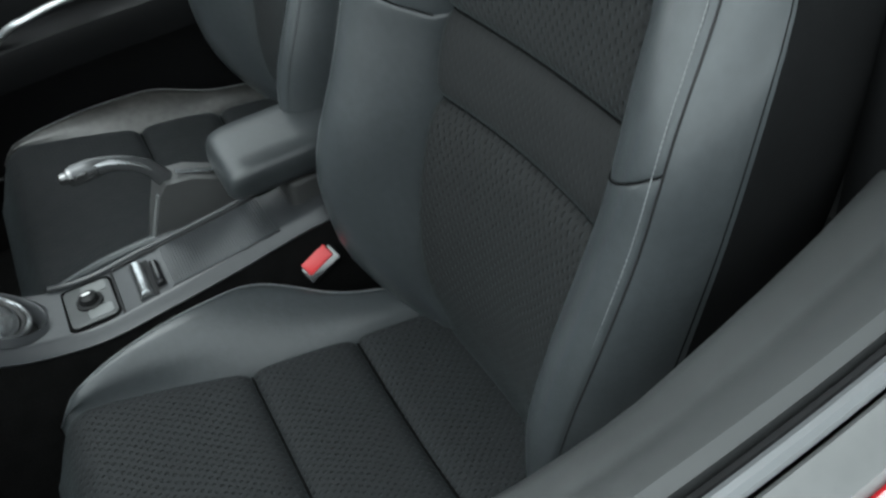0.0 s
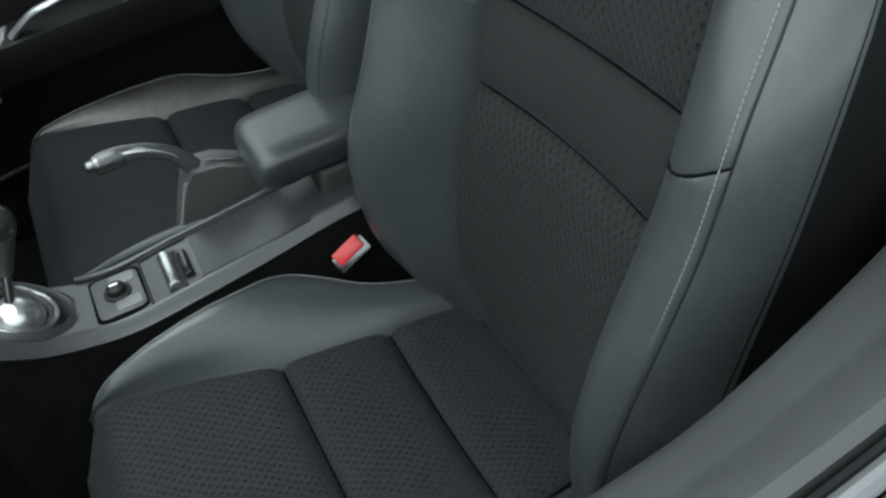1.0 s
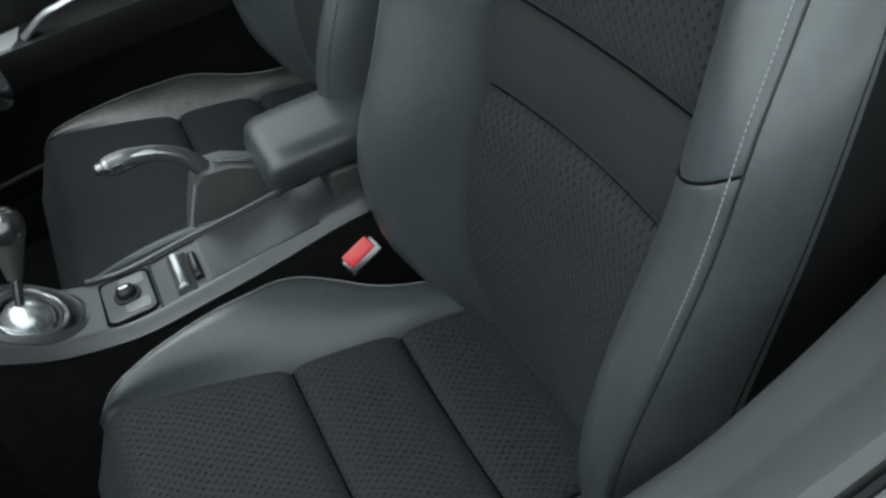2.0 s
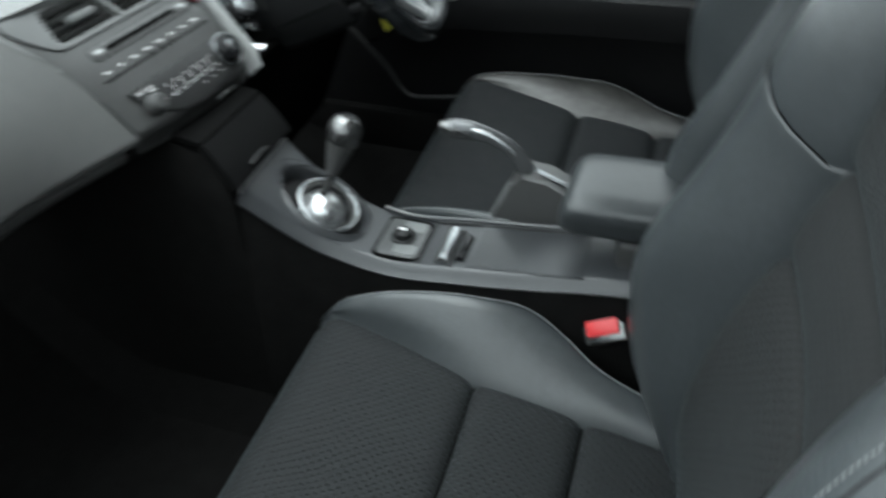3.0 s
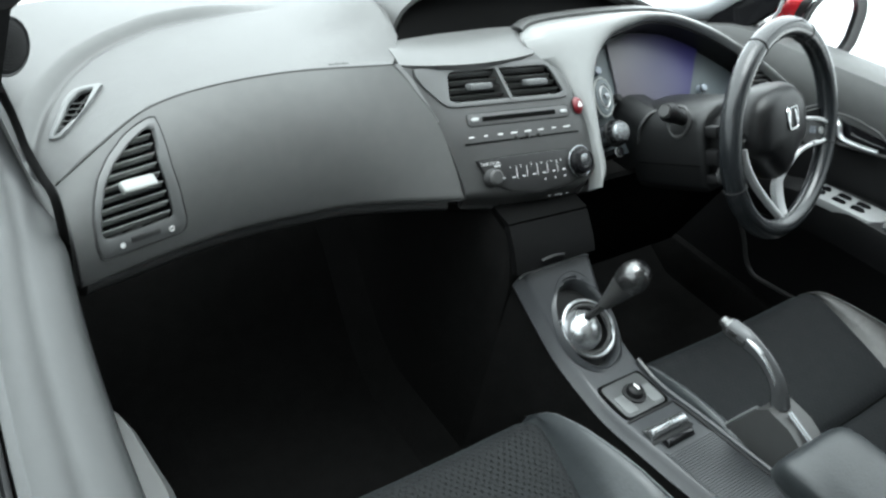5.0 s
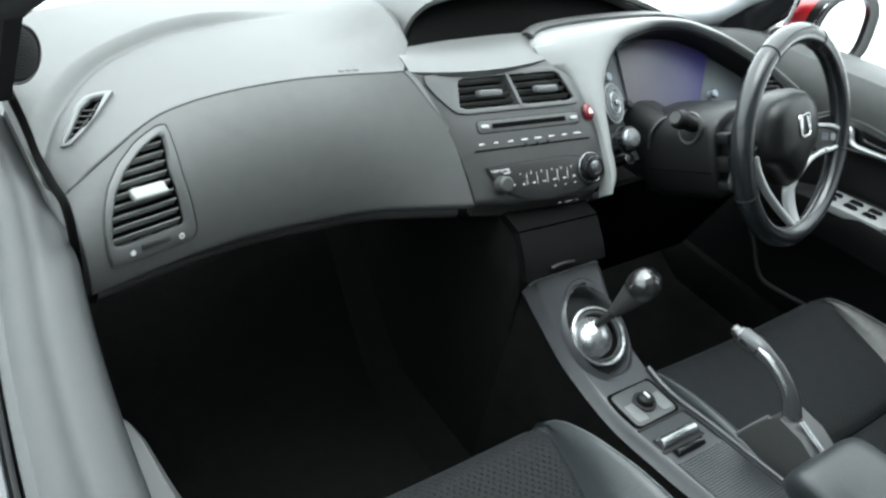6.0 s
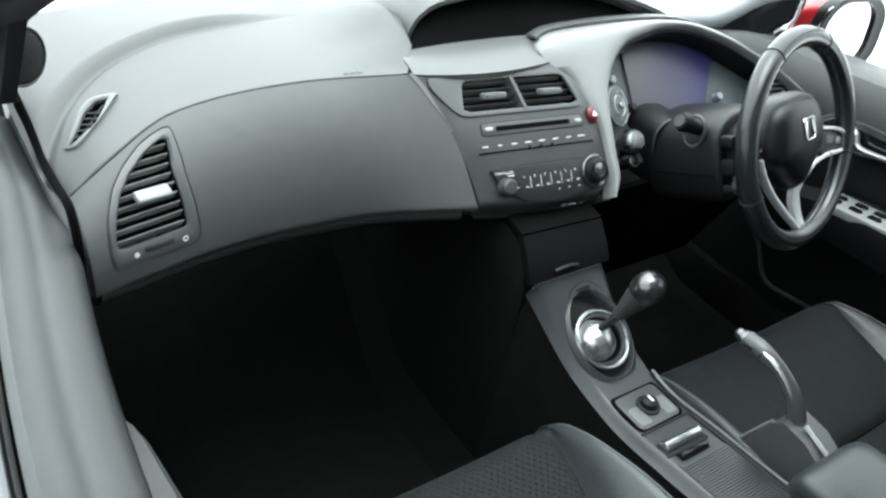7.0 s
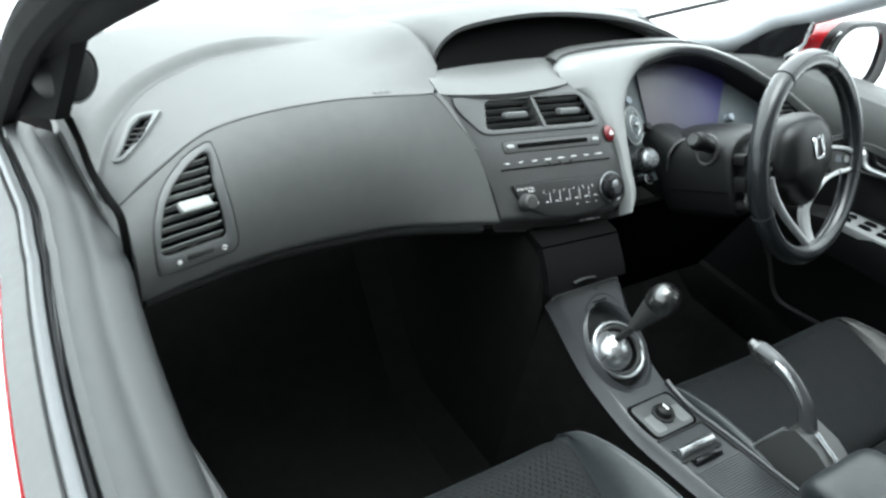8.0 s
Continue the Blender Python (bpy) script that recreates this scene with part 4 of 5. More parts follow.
def top_pad(x, s):
    """The upper pad: s from 0 at the crease to 1 at the windscreen."""
    a = V((x, crease_y(x) + 0.003 + 0.085 * min(1, max(0, (x + 0.2) / 0.0555)) + 0.13 * smooth01(-0.1455, -0.1385, x), crease_z(x) + 0.001))
    b = V((x, 1.37 - 0.2 * (x - MID) ** 2 - 0.22 * smooth01(0.25, 0.7, x), 0.972 - 0.06 * smooth01(0.30, 0.70, x)))
    p = a.lerp(b, s)
    side = 1 - smooth01(-0.26, -0.10, x)
    slope = (ridge_y(x + 0.004) - ridge_y(x - 0.004)) / 0.008
    d = (p.y - ridge_y(x)) / math.sqrt(1 + slope * slope)
    fade = side * (1 - smooth01(-0.42, -0.24, x))
    step = 0.012 * smooth01(-0.002, 0.024, d) * fade - 0.0025 * math.exp(-(d / 0.006) ** 2) * fade
    gap = max(0.0, -0.2 + 0.0555 * smooth01(0.92, 1.04, p.y) - x)
    edge = 0.046 * math.exp(-(gap / 0.072) ** 2) * smooth01(0.93, 1.08, p.y) * (1 - 0.9 * smooth01(1.08, 1.28, p.y)) * (1 - smooth01(-0.1455, -0.1385, x))
    return p + V((0, 0, 0.010 * math.sin(math.pi * s) * side * smooth01(-0.62, -0.45, x) + step + edge - 0.085 * smooth01(0.42, 0.63, x)))


def on_pad(p):
    """The point set onto the upper pad, straight up or down."""
    lo, hi = 0.0, 1.0
    for _ in range(24):
        s = (lo + hi) / 2
        lo, hi = (s, hi) if top_pad(p.x, s).y < p.y else (lo, s)
    return V((p.x, p.y, top_pad(p.x, lo).z))


DEM_XY = soften([(-0.570, 1.0291), (-0.5864, 1.0368), (-0.6046, 1.0404), (-0.6197, 1.0257), (-0.6396, 0.9881), (-0.658, 0.9552), (-0.6451, 0.9495), (-0.630, 0.9612), (-0.6004, 0.9922)], 0.006)
HOLE_XY = soften([(-0.582, 1.0253), (-0.6002, 1.0308), (-0.6166, 1.0164), (-0.636, 0.9815), (-0.6508, 0.957), (-0.6437, 0.9542), (-0.630, 0.9675), (-0.6045, 0.9955)], 0.004)
on_dem = lambda x, y: (lambda q: (q.x, q.y))(DEM.inverted() @ on_pad(V((x, y, 1))))
DEM = axes_pose(on_pad(V((-0.612, 0.985, 1))), on_pad(V((-0.566, 1.05, 1))) - on_pad(V((-0.65, 0.925, 1))), on_pad(V((-0.62, 1.02, 1))) - on_pad(V((-0.60, 0.96, 1))))
DEM_OUT, DEM_HOLE = [[on_dem(x, y) for x, y in line] for line in (DEM_XY, HOLE_XY)]
DEM_MID = on_dem(-0.612, 0.982)
dem_back = DEM.inverted()
in_dem = lambda p: (lambda q: abs(q.z) < 0.05 and inside([(x, y) for x, y in DEM_HOLE], q.x, q.y))(dem_back @ p)
part("upper_pad", sheet(top_pad, span(-0.678, -0.53, 72) + span(-0.52, -0.36, 16) + span(-0.35, -0.17, 60) + span(-0.16, 0.63, 46), [0, 0.004, 0.012] + span(0.02, 0.8, 130) + span(0.82, 1, 10), 0.010, skip=in_dem), "dash", dash, "soft grey upper dash pad")
dv = vent(dash, DEM @ pose(0, 0, 0.002), DEM_OUT, DEM_HOLE, DEM_MID, [], ("grey_panel", "dash_dark"), None, depth=0.02, rim=0.002, skirt=0.012)
for k in range(6):
    t = 0.1 + 0.15 * k
    far, near = V((-0.6508, 0.957, 1)).lerp(V((-0.608, 1.024, 1)), t), V((-0.6437, 0.9542, 1)).lerp(V((-0.590, 1.012, 1)), t)
    part("slat", tube([on_pad(far), on_pad(near)], 0.0010, 5), "dash", dv)
part("slat", tube([on_pad(V((-0.647, 0.9555, 1)).lerp(V((-0.592, 1.024, 1)), t)) - V((0, 0, 0.003)) for t in span(0.04, 1, 6)], 0.0010, 5), "dash_dark", dv)
for k in range(3):
    part("embossed_mark", block((0.008, 0.006, 0.0012), Matrix.Translation(on_pad(V((-0.2885 + 0.0105 * k, 0.9482 - 0.0008 * k, 1.0)))), 0.0004), "dash_dark", dash)

# ---- centre stack ----
S_UP, S_OUT = V((0, 0.93, 1)).normalized(), V((0, -1, 0.93)).normalized()


def stk(x, u, n=0.0, turn=-4.0):
    """A pose on the sloping stack: x across, u up the slope, n in front of it."""
    at = V((0, 0.705, 0.76)) + V((x, 0, 0)) + S_UP * u + S_OUT * n
    return axes_pose(at, (1, 0, 0), S_UP) @ pose(0, 0, 0, 0, 0, turn)


spt = lambda x, u, n=0.0: stk(x, u, n).translation
swell = lambda x, u: 0.016 * max(0, 1 - (abs(x + 0.012) / 0.145) ** 8) * (0.5 - ((u - 0.21) / 0.135) ** 2)


def stc(x, u, n=0.0, turn=-4.0):
    """A pose on the stack's swelling front."""
    dx, du = ((swell(x + a, u + b) - swell(x - a, u - b)) / 0.004 for a, b in ((0.002, 0), (0, 0.002)))
    at = V((0, 0.705, 0.76)) + V((x, 0, 0)) + S_UP * u + S_OUT * (n + swell(x, u))
    return axes_pose(at, V((1, 0, 0)) + S_OUT * dx, S_UP + S_OUT * du) @ pose(0, 0, 0, 0, 0, turn)


def on_swell(p):
    q = s_back @ p
    return p + S_OUT * swell(q.x, q.y)


s_back = stk(0, 0, 0, 0).inverted()
spc = lambda x, u, n=0.0: stc(x, u, n).translation
VENT_OUT = soften([(-0.176, 0.318), (0.066, 0.303), (0.083, 0.293), (0.099, 0.243), (0.094, 0.235), (-0.134, 0.251), (-0.166, 0.296)], 0.014)
VENT_HOLE = soften([(-0.115, 0.3055), (0.074, 0.2935), (0.091, 0.242), (-0.129, 0.2575)], 0.009)
in_vent = lambda p: (lambda q: inside(VENT_HOLE, q.x, q.y))(s_back @ p)
stack_r = lambda u: curve_at([(0.06, 0.108), (0.10, 0.119), (0.141, 0.122), (0.195, 0.124), (0.241, 0.113), (0.28, 0.099), (0.302, 0.075), (0.335, 0.05)], u)
stack_low = lambda k: curve_at([(0, 0.106), (0.4, 0.087), (0.8, 0.077), (0.92, 0.082), (1, 0.098)], k)
part("centre_panel", sheet(lambda k, q: (lambda u: spc(stack_l(u) + (stack_r(u) - stack_l(u)) * k, u, -0.002 - 0.0015 * (abs(2 * k - 1)) ** 8 - 0.024 * (1 - smooth01(0, 0.11, q)) ** 2))(stack_low(k) + (0.328 - stack_low(k)) * q), span(0, 1, 70), span(0, 1, 70), 0.010, skip=in_vent), "stack", dash, "dark grey centre panel of the dash")
# highlight on the stack's edge, put in as a pale tapering strip
edge_w = lambda u: 0.010 * smooth01(0.23, 0.31, u)
part("bright_edge", loft([[spc(stack_l(u) + dx, u, n) for dx, n in ((-0.0015, -0.006), (-0.001, 0.0006), (0.002, 0.0026), (edge_w(u), 0.0024), (edge_w(u) + 0.0025, -0.003))] for u in span(0.235, 0.327, 24)]), "shelf_trim", dash, "pale strip in place of a highlight on the panel's edge")
cv = vent(dash, stk(0, 0, 0.001, 0), VENT_OUT, VENT_HOLE, (-0.02, 0.276), [], ("vent_grey", "dash"), on_swell, rim=0.0005, skirt=0.014)
for k in range(4):
    u = 0.2625 + 0.0118 * k
    for a, b in ((-0.124 + 0.001 * k, -0.024), (-0.014, 0.086 - 0.0035 * k)):
        ml, mr = spc(a, u - 0.068 * a * 0.9 - 0.004, -0.008), spc(b, u - 0.068 * b * 0.9 - 0.004, -0.008)
        t = (S_UP * 0.35 + S_OUT * 0.65).normalized()
        nn = (mr - ml).normalized().cross(t)
        part("slat", loft([[p + t * c + nn * d for c, d in ((-0.006, -0.0006), (0.003, -0.0009), (0.0045, 0), (0.003, 0.0009), (-0.006, 0.0006))] for p in (ml, mr)]), "dash", cv)
part("divider", loft([[spc(x + dx, u, n) for dx, n in ((-0.004, -0.02), (-0.003, 0.003), (0.003, 0.003), (0.004, -0.02))] for x, u in ((-0.026, 0.302), (-0.0175, 0.247))]), "dash", cv)
for a, u in ((-0.068, 0.2755), (0.039, 0.268)):
    part("vent_tab", block((0.040, 0.010, 0.018), stc(a, u, 0.0) @ pose(0, 0, 0, 25), 0.003), "grey_panel", cv)
# disc slot
part("panel_groove", plate(rounded(0.1985, 0.021, 0.007), 0.003, stc(-0.009, 0.2205, -0.0016), 0), "black", dash)
slot = part("disc_panel", plate(rounded(0.196, 0.0185, 0.006), 0.003, stc(-0.009, 0.2205, -0.0008), 0.0008), "console_grey", dash)
part("disc_slot", plate(rounded(0.142, 0.0075, 0.001), 0.002, stc(-0.010, 0.2205, -0.0004), 0), "duct", slot)
for a in (-0.094, 0.078):
    part("slot_key", plate(rounded(0.014, 0.006, 0.003), 0.002, stc(a, 0.2205 - 0.075 * (a + 0.009), 0.0006), 0.0006), "silver_paint", slot)
# row of radio keys
row = part("key_strip", plate(rounded(0.214, 0.015, 0.002), 0.003, stc(-0.0125, 0.1945, -0.0030), 0.0002), "dash", dash)
part("key_groove", plate(rounded(0.222, 0.0026, 0.001), 0.001, stc(-0.0115, 0.1855, -0.0014), 0), "duct", row)
for k, w in enumerate((0.009, 0.007, 0.010, 0.012, 0.013, 0.011, 0.009, 0.015)):
    a = -0.108 + 0.0265 * k
    part("key_mark", plate(rounded(w, 0.0017, 0.0006), 0.0006, stc(a, 0.1955 - 0.067 * (a + 0.0115), -0.0012), 0), "white_print", row)
for a in (-0.026, -0.004, 0.0175):
    part("key_stud", turned([(0, 0.004), (0.003, 0.0035), (0.0042, 0.001), (0.0042, 0), (0, 0)], 14, stc(a, 0.1885 - 0.067 * (a + 0.0115), -0.0016)), "dash_dark", row)
# audio panel
AUD = [(-0.110, 0.165), (-0.06, 0.164), (0.056, 0.155), (0.088, 0.146), (0.093, 0.108), (0.05, 0.100), (-0.006, 0.100), (-0.055, 0.110), (-0.082, 0.124), (-0.1, 0.142)]
part("panel_groove", plate([(x * 1.02 - 0.0003, 0.134 + (y - 0.134) * 1.05) for x, y in AUD[::-1]], 0.002, stc(0, 0.134, 0.0008, 0) @ pose(0, -0.134, 0), 0), "black", dash)
audio = part("audio_panel", plate(AUD[::-1], 0.003, stc(0, 0.134, 0.0018, 0) @ pose(0, -0.134, 0), 0.001), "audio_face", dash)
for k in range(6):
    a = -0.0545 + 0.0201 * k
    letters("digit", str(k + 1), 0.0062, stc(a - 0.0018, 0.1445 - 0.062 * (a + 0.0545), 0.0030), "white_print", audio)
    part("key_mark", plate(rounded(0.0055, 0.0018, 0.0005), 0.0005, stc(a + 0.003, 0.1305 - 0.062 * (a + 0.0545), 0.0031), 0), "white_print", audio)
    if k:
        part("key_line", plate(rounded(0.0008, 0.018, 0.0002), 0.0004, stc(a - 0.0095, 0.138 - 0.062 * (a + 0.0545), 0.0030), 0), "white_print", audio)
    if k > 2:
        part("key_mark", plate(rounded(0.003, 0.0018, 0.0005), 0.0005, stc(a + 0.003, 0.1205 - 0.062 * (a + 0.0545), 0.0031), 0), "white_print", audio)
letters("tune_folder_print", "TUNE FOLDER", 0.0052, stc(-0.1065, 0.1575, 0.0030), "white_print", audio)
for a, u, w in ((-0.078, 0.1525, 0.012), (-0.074, 0.139, 0.007), (-0.072, 0.133, 0.009), (0.014, 0.090, 0.006), (0.032, 0.0885, 0.016), (0.050, 0.087, 0.006)):
    part("key_mark", plate(rounded(w, 0.0016, 0.0006), 0.0006, stc(a, u, 0.0031 if u > 0.1 else 0.0005), 0), "white_print" if u > 0.1 else "grey_panel", audio)
part("tune_knob", turned([(0, 0.016), (0.0095, 0.0155), (0.0125, 0.013), (0.0138, 0.002), (0.0145, 0), (0, 0)], 28, stc(-0.091, 0.137, 0.0012)), "dash_dark", dash)
vol = part("volume_knob", turned([(0, 0.0125), (0.010, 0.0128), (0.0140, 0.0135), (0.0185, 0.0115), (0.0218, 0.003), (0.0218, 0), (0, 0)], 36, stc(0.084, 0.130, 0.0045)), "gloss_black", dash)
part("knob_ring", tube([stc(0.084, 0.130, 0.0055) @ V((0.0242 * math.cos(a), 0.0242 * math.sin(a), 0)) for a in span(0, 2 * math.pi, 36)[:-1]], 0.0014, 8, closed=True), "ring_metal", vol)
part("knob_cap", turned([(0, 0.0015), (0.0075, 0.0012), (0.0095, 0.0), (0, -0.001)], 28, stc(0.084, 0.130, 0.0172)), "ring_metal", vol)
haz = part("hazard_switch", loft([[stc(0.111, 0.2186, 0) @ V((x * k, y * k, z)) for x, y in ellipse(0.0095, 0.0125, 24)] for k, z in ((1.12, 0), (1.1, 0.002), (1, 0.003), (0.8, 0.0055), (0.4, 0.0065))]), "hazard_red", dash, "red hazard light switch")
tri = [(-0.0055, -0.004), (0.0055, -0.004), (0.0, 0.0055)]
part("hazard_mark", plate([(x * 1.0, y * 1.0) for x, y in tri], 0.0008, stc(0.1115, 0.219, 0.0072), 0), "white_print", haz)
# storage bin under the stack
BIN = lambda x, z: (x, 0.704 + 0.62 * (z - 0.742) - 0.003 * math.sin(math.pi * (z - 0.742) / 0.06), z - 0.05 * (x + 0.08) * smooth01(0.742, 0.80, z))
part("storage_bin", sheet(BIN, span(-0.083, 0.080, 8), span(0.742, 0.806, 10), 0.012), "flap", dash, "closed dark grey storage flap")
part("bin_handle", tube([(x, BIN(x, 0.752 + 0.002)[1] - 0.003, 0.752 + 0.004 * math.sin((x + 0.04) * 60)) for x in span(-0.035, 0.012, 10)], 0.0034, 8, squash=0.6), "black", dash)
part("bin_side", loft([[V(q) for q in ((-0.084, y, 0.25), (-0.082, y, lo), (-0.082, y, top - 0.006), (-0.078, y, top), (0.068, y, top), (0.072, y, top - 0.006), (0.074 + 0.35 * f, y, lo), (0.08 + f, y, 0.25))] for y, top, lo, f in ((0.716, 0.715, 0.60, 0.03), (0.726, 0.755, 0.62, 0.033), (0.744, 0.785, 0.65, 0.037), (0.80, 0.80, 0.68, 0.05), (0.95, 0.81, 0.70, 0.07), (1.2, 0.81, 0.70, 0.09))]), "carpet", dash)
# near-black fillers: the shade under the stack is put into their colour
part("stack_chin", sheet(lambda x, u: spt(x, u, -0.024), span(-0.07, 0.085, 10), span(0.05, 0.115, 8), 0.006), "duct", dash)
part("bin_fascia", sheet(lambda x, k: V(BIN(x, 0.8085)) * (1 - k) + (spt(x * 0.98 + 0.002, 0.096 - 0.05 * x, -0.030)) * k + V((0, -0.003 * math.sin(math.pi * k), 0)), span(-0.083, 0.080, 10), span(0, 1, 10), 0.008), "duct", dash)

# ---- display hood in the middle ----
RIM = [(-0.1445, 0.9467), (-0.1498, 0.9803), (-0.1456, 1.0163), (-0.1265, 1.0456), (-0.0834, 1.0639), (0.0357, 1.0736), (0.1654, 1.0656), (0.2881, 1.0444), (0.416, 1.004), (0.5239, 0.9595)]
rim_pts = path_through([(x, 0, z) for x, z in RIM], 6)


def hood_at(p, k):
    spread = 1 + 0.10 * k * k if p.x > 0.06 else 1 + 0.04 * k
    return V((0.06 + (p.x - 0.06) * spread, 1.020 + 0.25 * k, 1.0 + (p.z - 1.0) * (1 - 0.75 * k * k) - 0.030 * smooth01(0.15, 1, k)))


part("display_hood", sheet(lambda i, k: hood_at(rim_pts[i], k), list(range(len(rim_pts))), [0, 0.01, 0.03, 0.07] + span(0.12, 1, 12), 0.007), "dash", dash, "grey hood over the centre display")
lining = lambda i, k: V((0.06 + (rim_pts[i].x - 0.06) * (0.962 - 0.10 * k), 1.026 + 0.13 * k, 0.980 + (rim_pts[i].z - 0.980) * (0.92 - 0.25 * k)))
part("hood_lining", sheet(lining, list(range(len(rim_pts))), span(0, 1, 8), 0.004), "black", dash)
def shelf_at(e, k):
    """The padded shelf before the display: e across, k from the vents back to the display wall."""
    front = V((-0.190 + 0.248 * e, 0.928 - 0.008 * e - 0.065 * e * (1 - e), 0.9975 - 0.008 * e))
    back = V((-0.186 + 0.266 * e, 0.984 + 0.002 * e + 0.036 * e * (1 - e), 1.006))
    p = front.lerp(back, max(k, 0))
    return p + V((0, 0.03 * max(-k, 0), 0.004 * math.sin(math.pi * max(k, 0)) - 0.14 * max(-k, 0)))


def shelf_end(e, k):
    """The hollow between the shelf and the instrument arch."""
    return shelf_at(1, k) + V((0.095 * e, 0.006 * e, -0.010 * math.sin(math.pi * min(1, 1.2 * e)) + 0.012 * e * e - 0.002))


part("display_shelf", sheet(shelf_at, span(0, 1, 28), [-0.1, -0.06, -0.02] + span(0, 1, 12), 0.005), "shelf_trim", dash, "satin grey shelf under the hood")
part("shelf_end", sheet(shelf_end, span(0, 1, 14), [-0.3, -0.1] + span(0, 1, 10), 0.005), "dash", dash)
def wall_at(e, k):
    x = -0.165 + 0.060 * k + (0.605 - 0.060 * k) * e
    low = 1.000 - 0.04 * smooth01(0.10, 0.40, x)
    return (x, 0.986 + 0.062 * k, low + (curve_at(RIM[3:], x + 0.03 * k) - 0.016 - low) * k)


# near-black wall: the shade inside the hood is put into its colour
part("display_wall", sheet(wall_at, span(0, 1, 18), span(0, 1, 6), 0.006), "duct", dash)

# ---- instrument pod in front of the wheel ----
FLANK = [(0.112, 0.0815, -0.008), (0.120, 0.112, -0.004), (0.123, 0.150, -0.003), (0.125, 0.192, -0.003), (0.113, 0.241, -0.003), (0.098, 0.281, -0.003), (0.072, 0.306, -0.004), (0.050, 0.335, -0.006), (0.075, 0.362, -0.014), (0.17, 0.372, -0.026), (0.30, 0.372, -0.03), (0.39, 0.365, -0.03), (0.45, 0.350, -0.03), (0.50, 0.328, -0.03), (0.545, 0.300, -0.03), (0.60, 0.257, -0.03), (0.66, 0.20, -0.03)]
CREST = [(0.1135, 0.0805), (0.124, 0.112), (0.127, 0.150), (0.128, 0.192), (0.131, 0.238), (0.143, 0.272), (0.163, 0.301), (0.189, 0.325), (0.219, 0.3405), (0.276, 0.3515), (0.325, 0.3525), (0.39, 0.3435), (0.445, 0.325), (0.495, 0.302), (0.540, 0.275), (0.60, 0.236), (0.66, 0.182)]
INNER = [(0.115, 0.0815), (0.140, 0.108), (0.147, 0.1517), (0.1525, 0.185), (0.163, 0.238), (0.176, 0.269), (0.196, 0.297), (0.2225, 0.318), (0.248, 0.330), (0.292, 0.3385), (0.335, 0.3435), (0.394, 0.3370), (0.447, 0.3190), (0.496, 0.2965), (0.541, 0.2695), (0.600, 0.2300), (0.66, 0.1765)]
f_pts, o_pts, i_pts = [path_through([(*q, 0)[:3] for q in line], 5) for line in (FLANK, CREST, INNER)]


def pod_ring(f, c, i):
    q = lambda a, b, k, n: spt(a.x + (b.x - a.x) * k, a.y + (b.y - a.y) * k, n)
    return [spt(f.x, f.y, f.z - 0.016), spt(f.x, f.y, f.z), q(f, c, 0.35, f.z + (0.006 - f.z) * 0.45), q(f, c, 0.7, f.z + (0.008 - f.z) * 0.85), q(f, c, 1.0, 0.0085), q(c, i, 0.35, 0.008), q(c, i, 0.7, 0.0055), q(c, i, 0.92, 0.001), q(c, i, 1.0, -0.004), q(c, i, 1.0, -0.014)]


part("pod_band", loft([pod_ring(*t) for t in zip(f_pts, o_pts, i_pts)]), "pod_trim", dash, "pale satin grey arch round the instruments", 80)
part("pod_hood", sheet(lambda i, k: spt(f_pts[i].x + 0.04 * k * (0.33 - f_pts[i].x), f_pts[i].y, f_pts[i].z - 0.001) + V((0, 0.07 * k + 0.15 * k * k, 0.004 * math.sin(2.2 * k) - 0.012 * k - 0.11 * smooth01(0.15, 0.8, k))), list(range(38, len(f_pts))), span(0, 1, 10), -0.006), "dash", dash)
part("pod_lining", sheet(lambda i, k: spt(i_pts[i].x, i_pts[i].y, -0.010 - 0.055 * k), list(range(len(i_pts))), span(0, 1, 5), 0.004), "black", dash)
POD = [(0.158, 0.128)] + [(p.x, p.y) for p in i_pts if p.y > 0.13] + [(0.65, 0.128)]
pod = part("instrument_panel", plate(POD[::-1], 0.006, stk(0, 0, -0.058, 0), 0), "pod", dash, "blue-grey instrument panel")
part("instrument_screen", plate([(0.264, 0.205), (0.438, 0.190), (0.4888, 0.2705), (0.5186, 0.3074), (0.392, 0.332), (0.334, 0.336), (0.272, 0.3228)], 0.004, stk(0, 0, -0.052, 0), 0.0008), "screen", pod, "dark purple-blue instrument screen")


def dial(x, u, n, r, mat, ring=None, h=0.008):
    d = part("control_dial", turned([(0, h), (r * 0.75, h * 0.98), (r * 0.95, h * 0.75), (r, 0), (r, -0.03), (0, -0.03)], 24, stk(x, u, n)), mat, pod)
    if ring:
        part("dial_ring", tube([stk(x, u, n + 0.003) @ V((r * 1.12 * math.cos(a), r * 1.12 * math.sin(a), 0)) for a in span(0, 2 * math.pi, 28)[:-1]], r * 0.1, 6, closed=True), ring, d)
    return d


d1 = part("control_dial", loft([[stk(0.2125, 0.2300, -0.036, -8) @ V((x * k, y * k, z)) for x, y in ellipse(0.0195, 0.0330, 32)] for k, z in ((1.0, -0.03), (1.0, 0.0), (0.95, 0.004), (0.70, 0.0055), (0.66, 0.0035), (0.52, 0.0035), (0.48, 0.007), (0.25, 0.0085))]), "pod", pod, "oval blue-grey control pad")
for k, z, r, m in ((1.03, 0.0015, 0.0016, "trim_light"), (0.56, 0.0055, 0.0016, "silver_paint")):
    part("dial_ring", tube([stk(0.2125, 0.2300, -0.036, -8) @ V((x * k, y * k, z)) for x, y in ellipse(0.0195, 0.0330, 32)], r, 6, closed=True), m, d1)
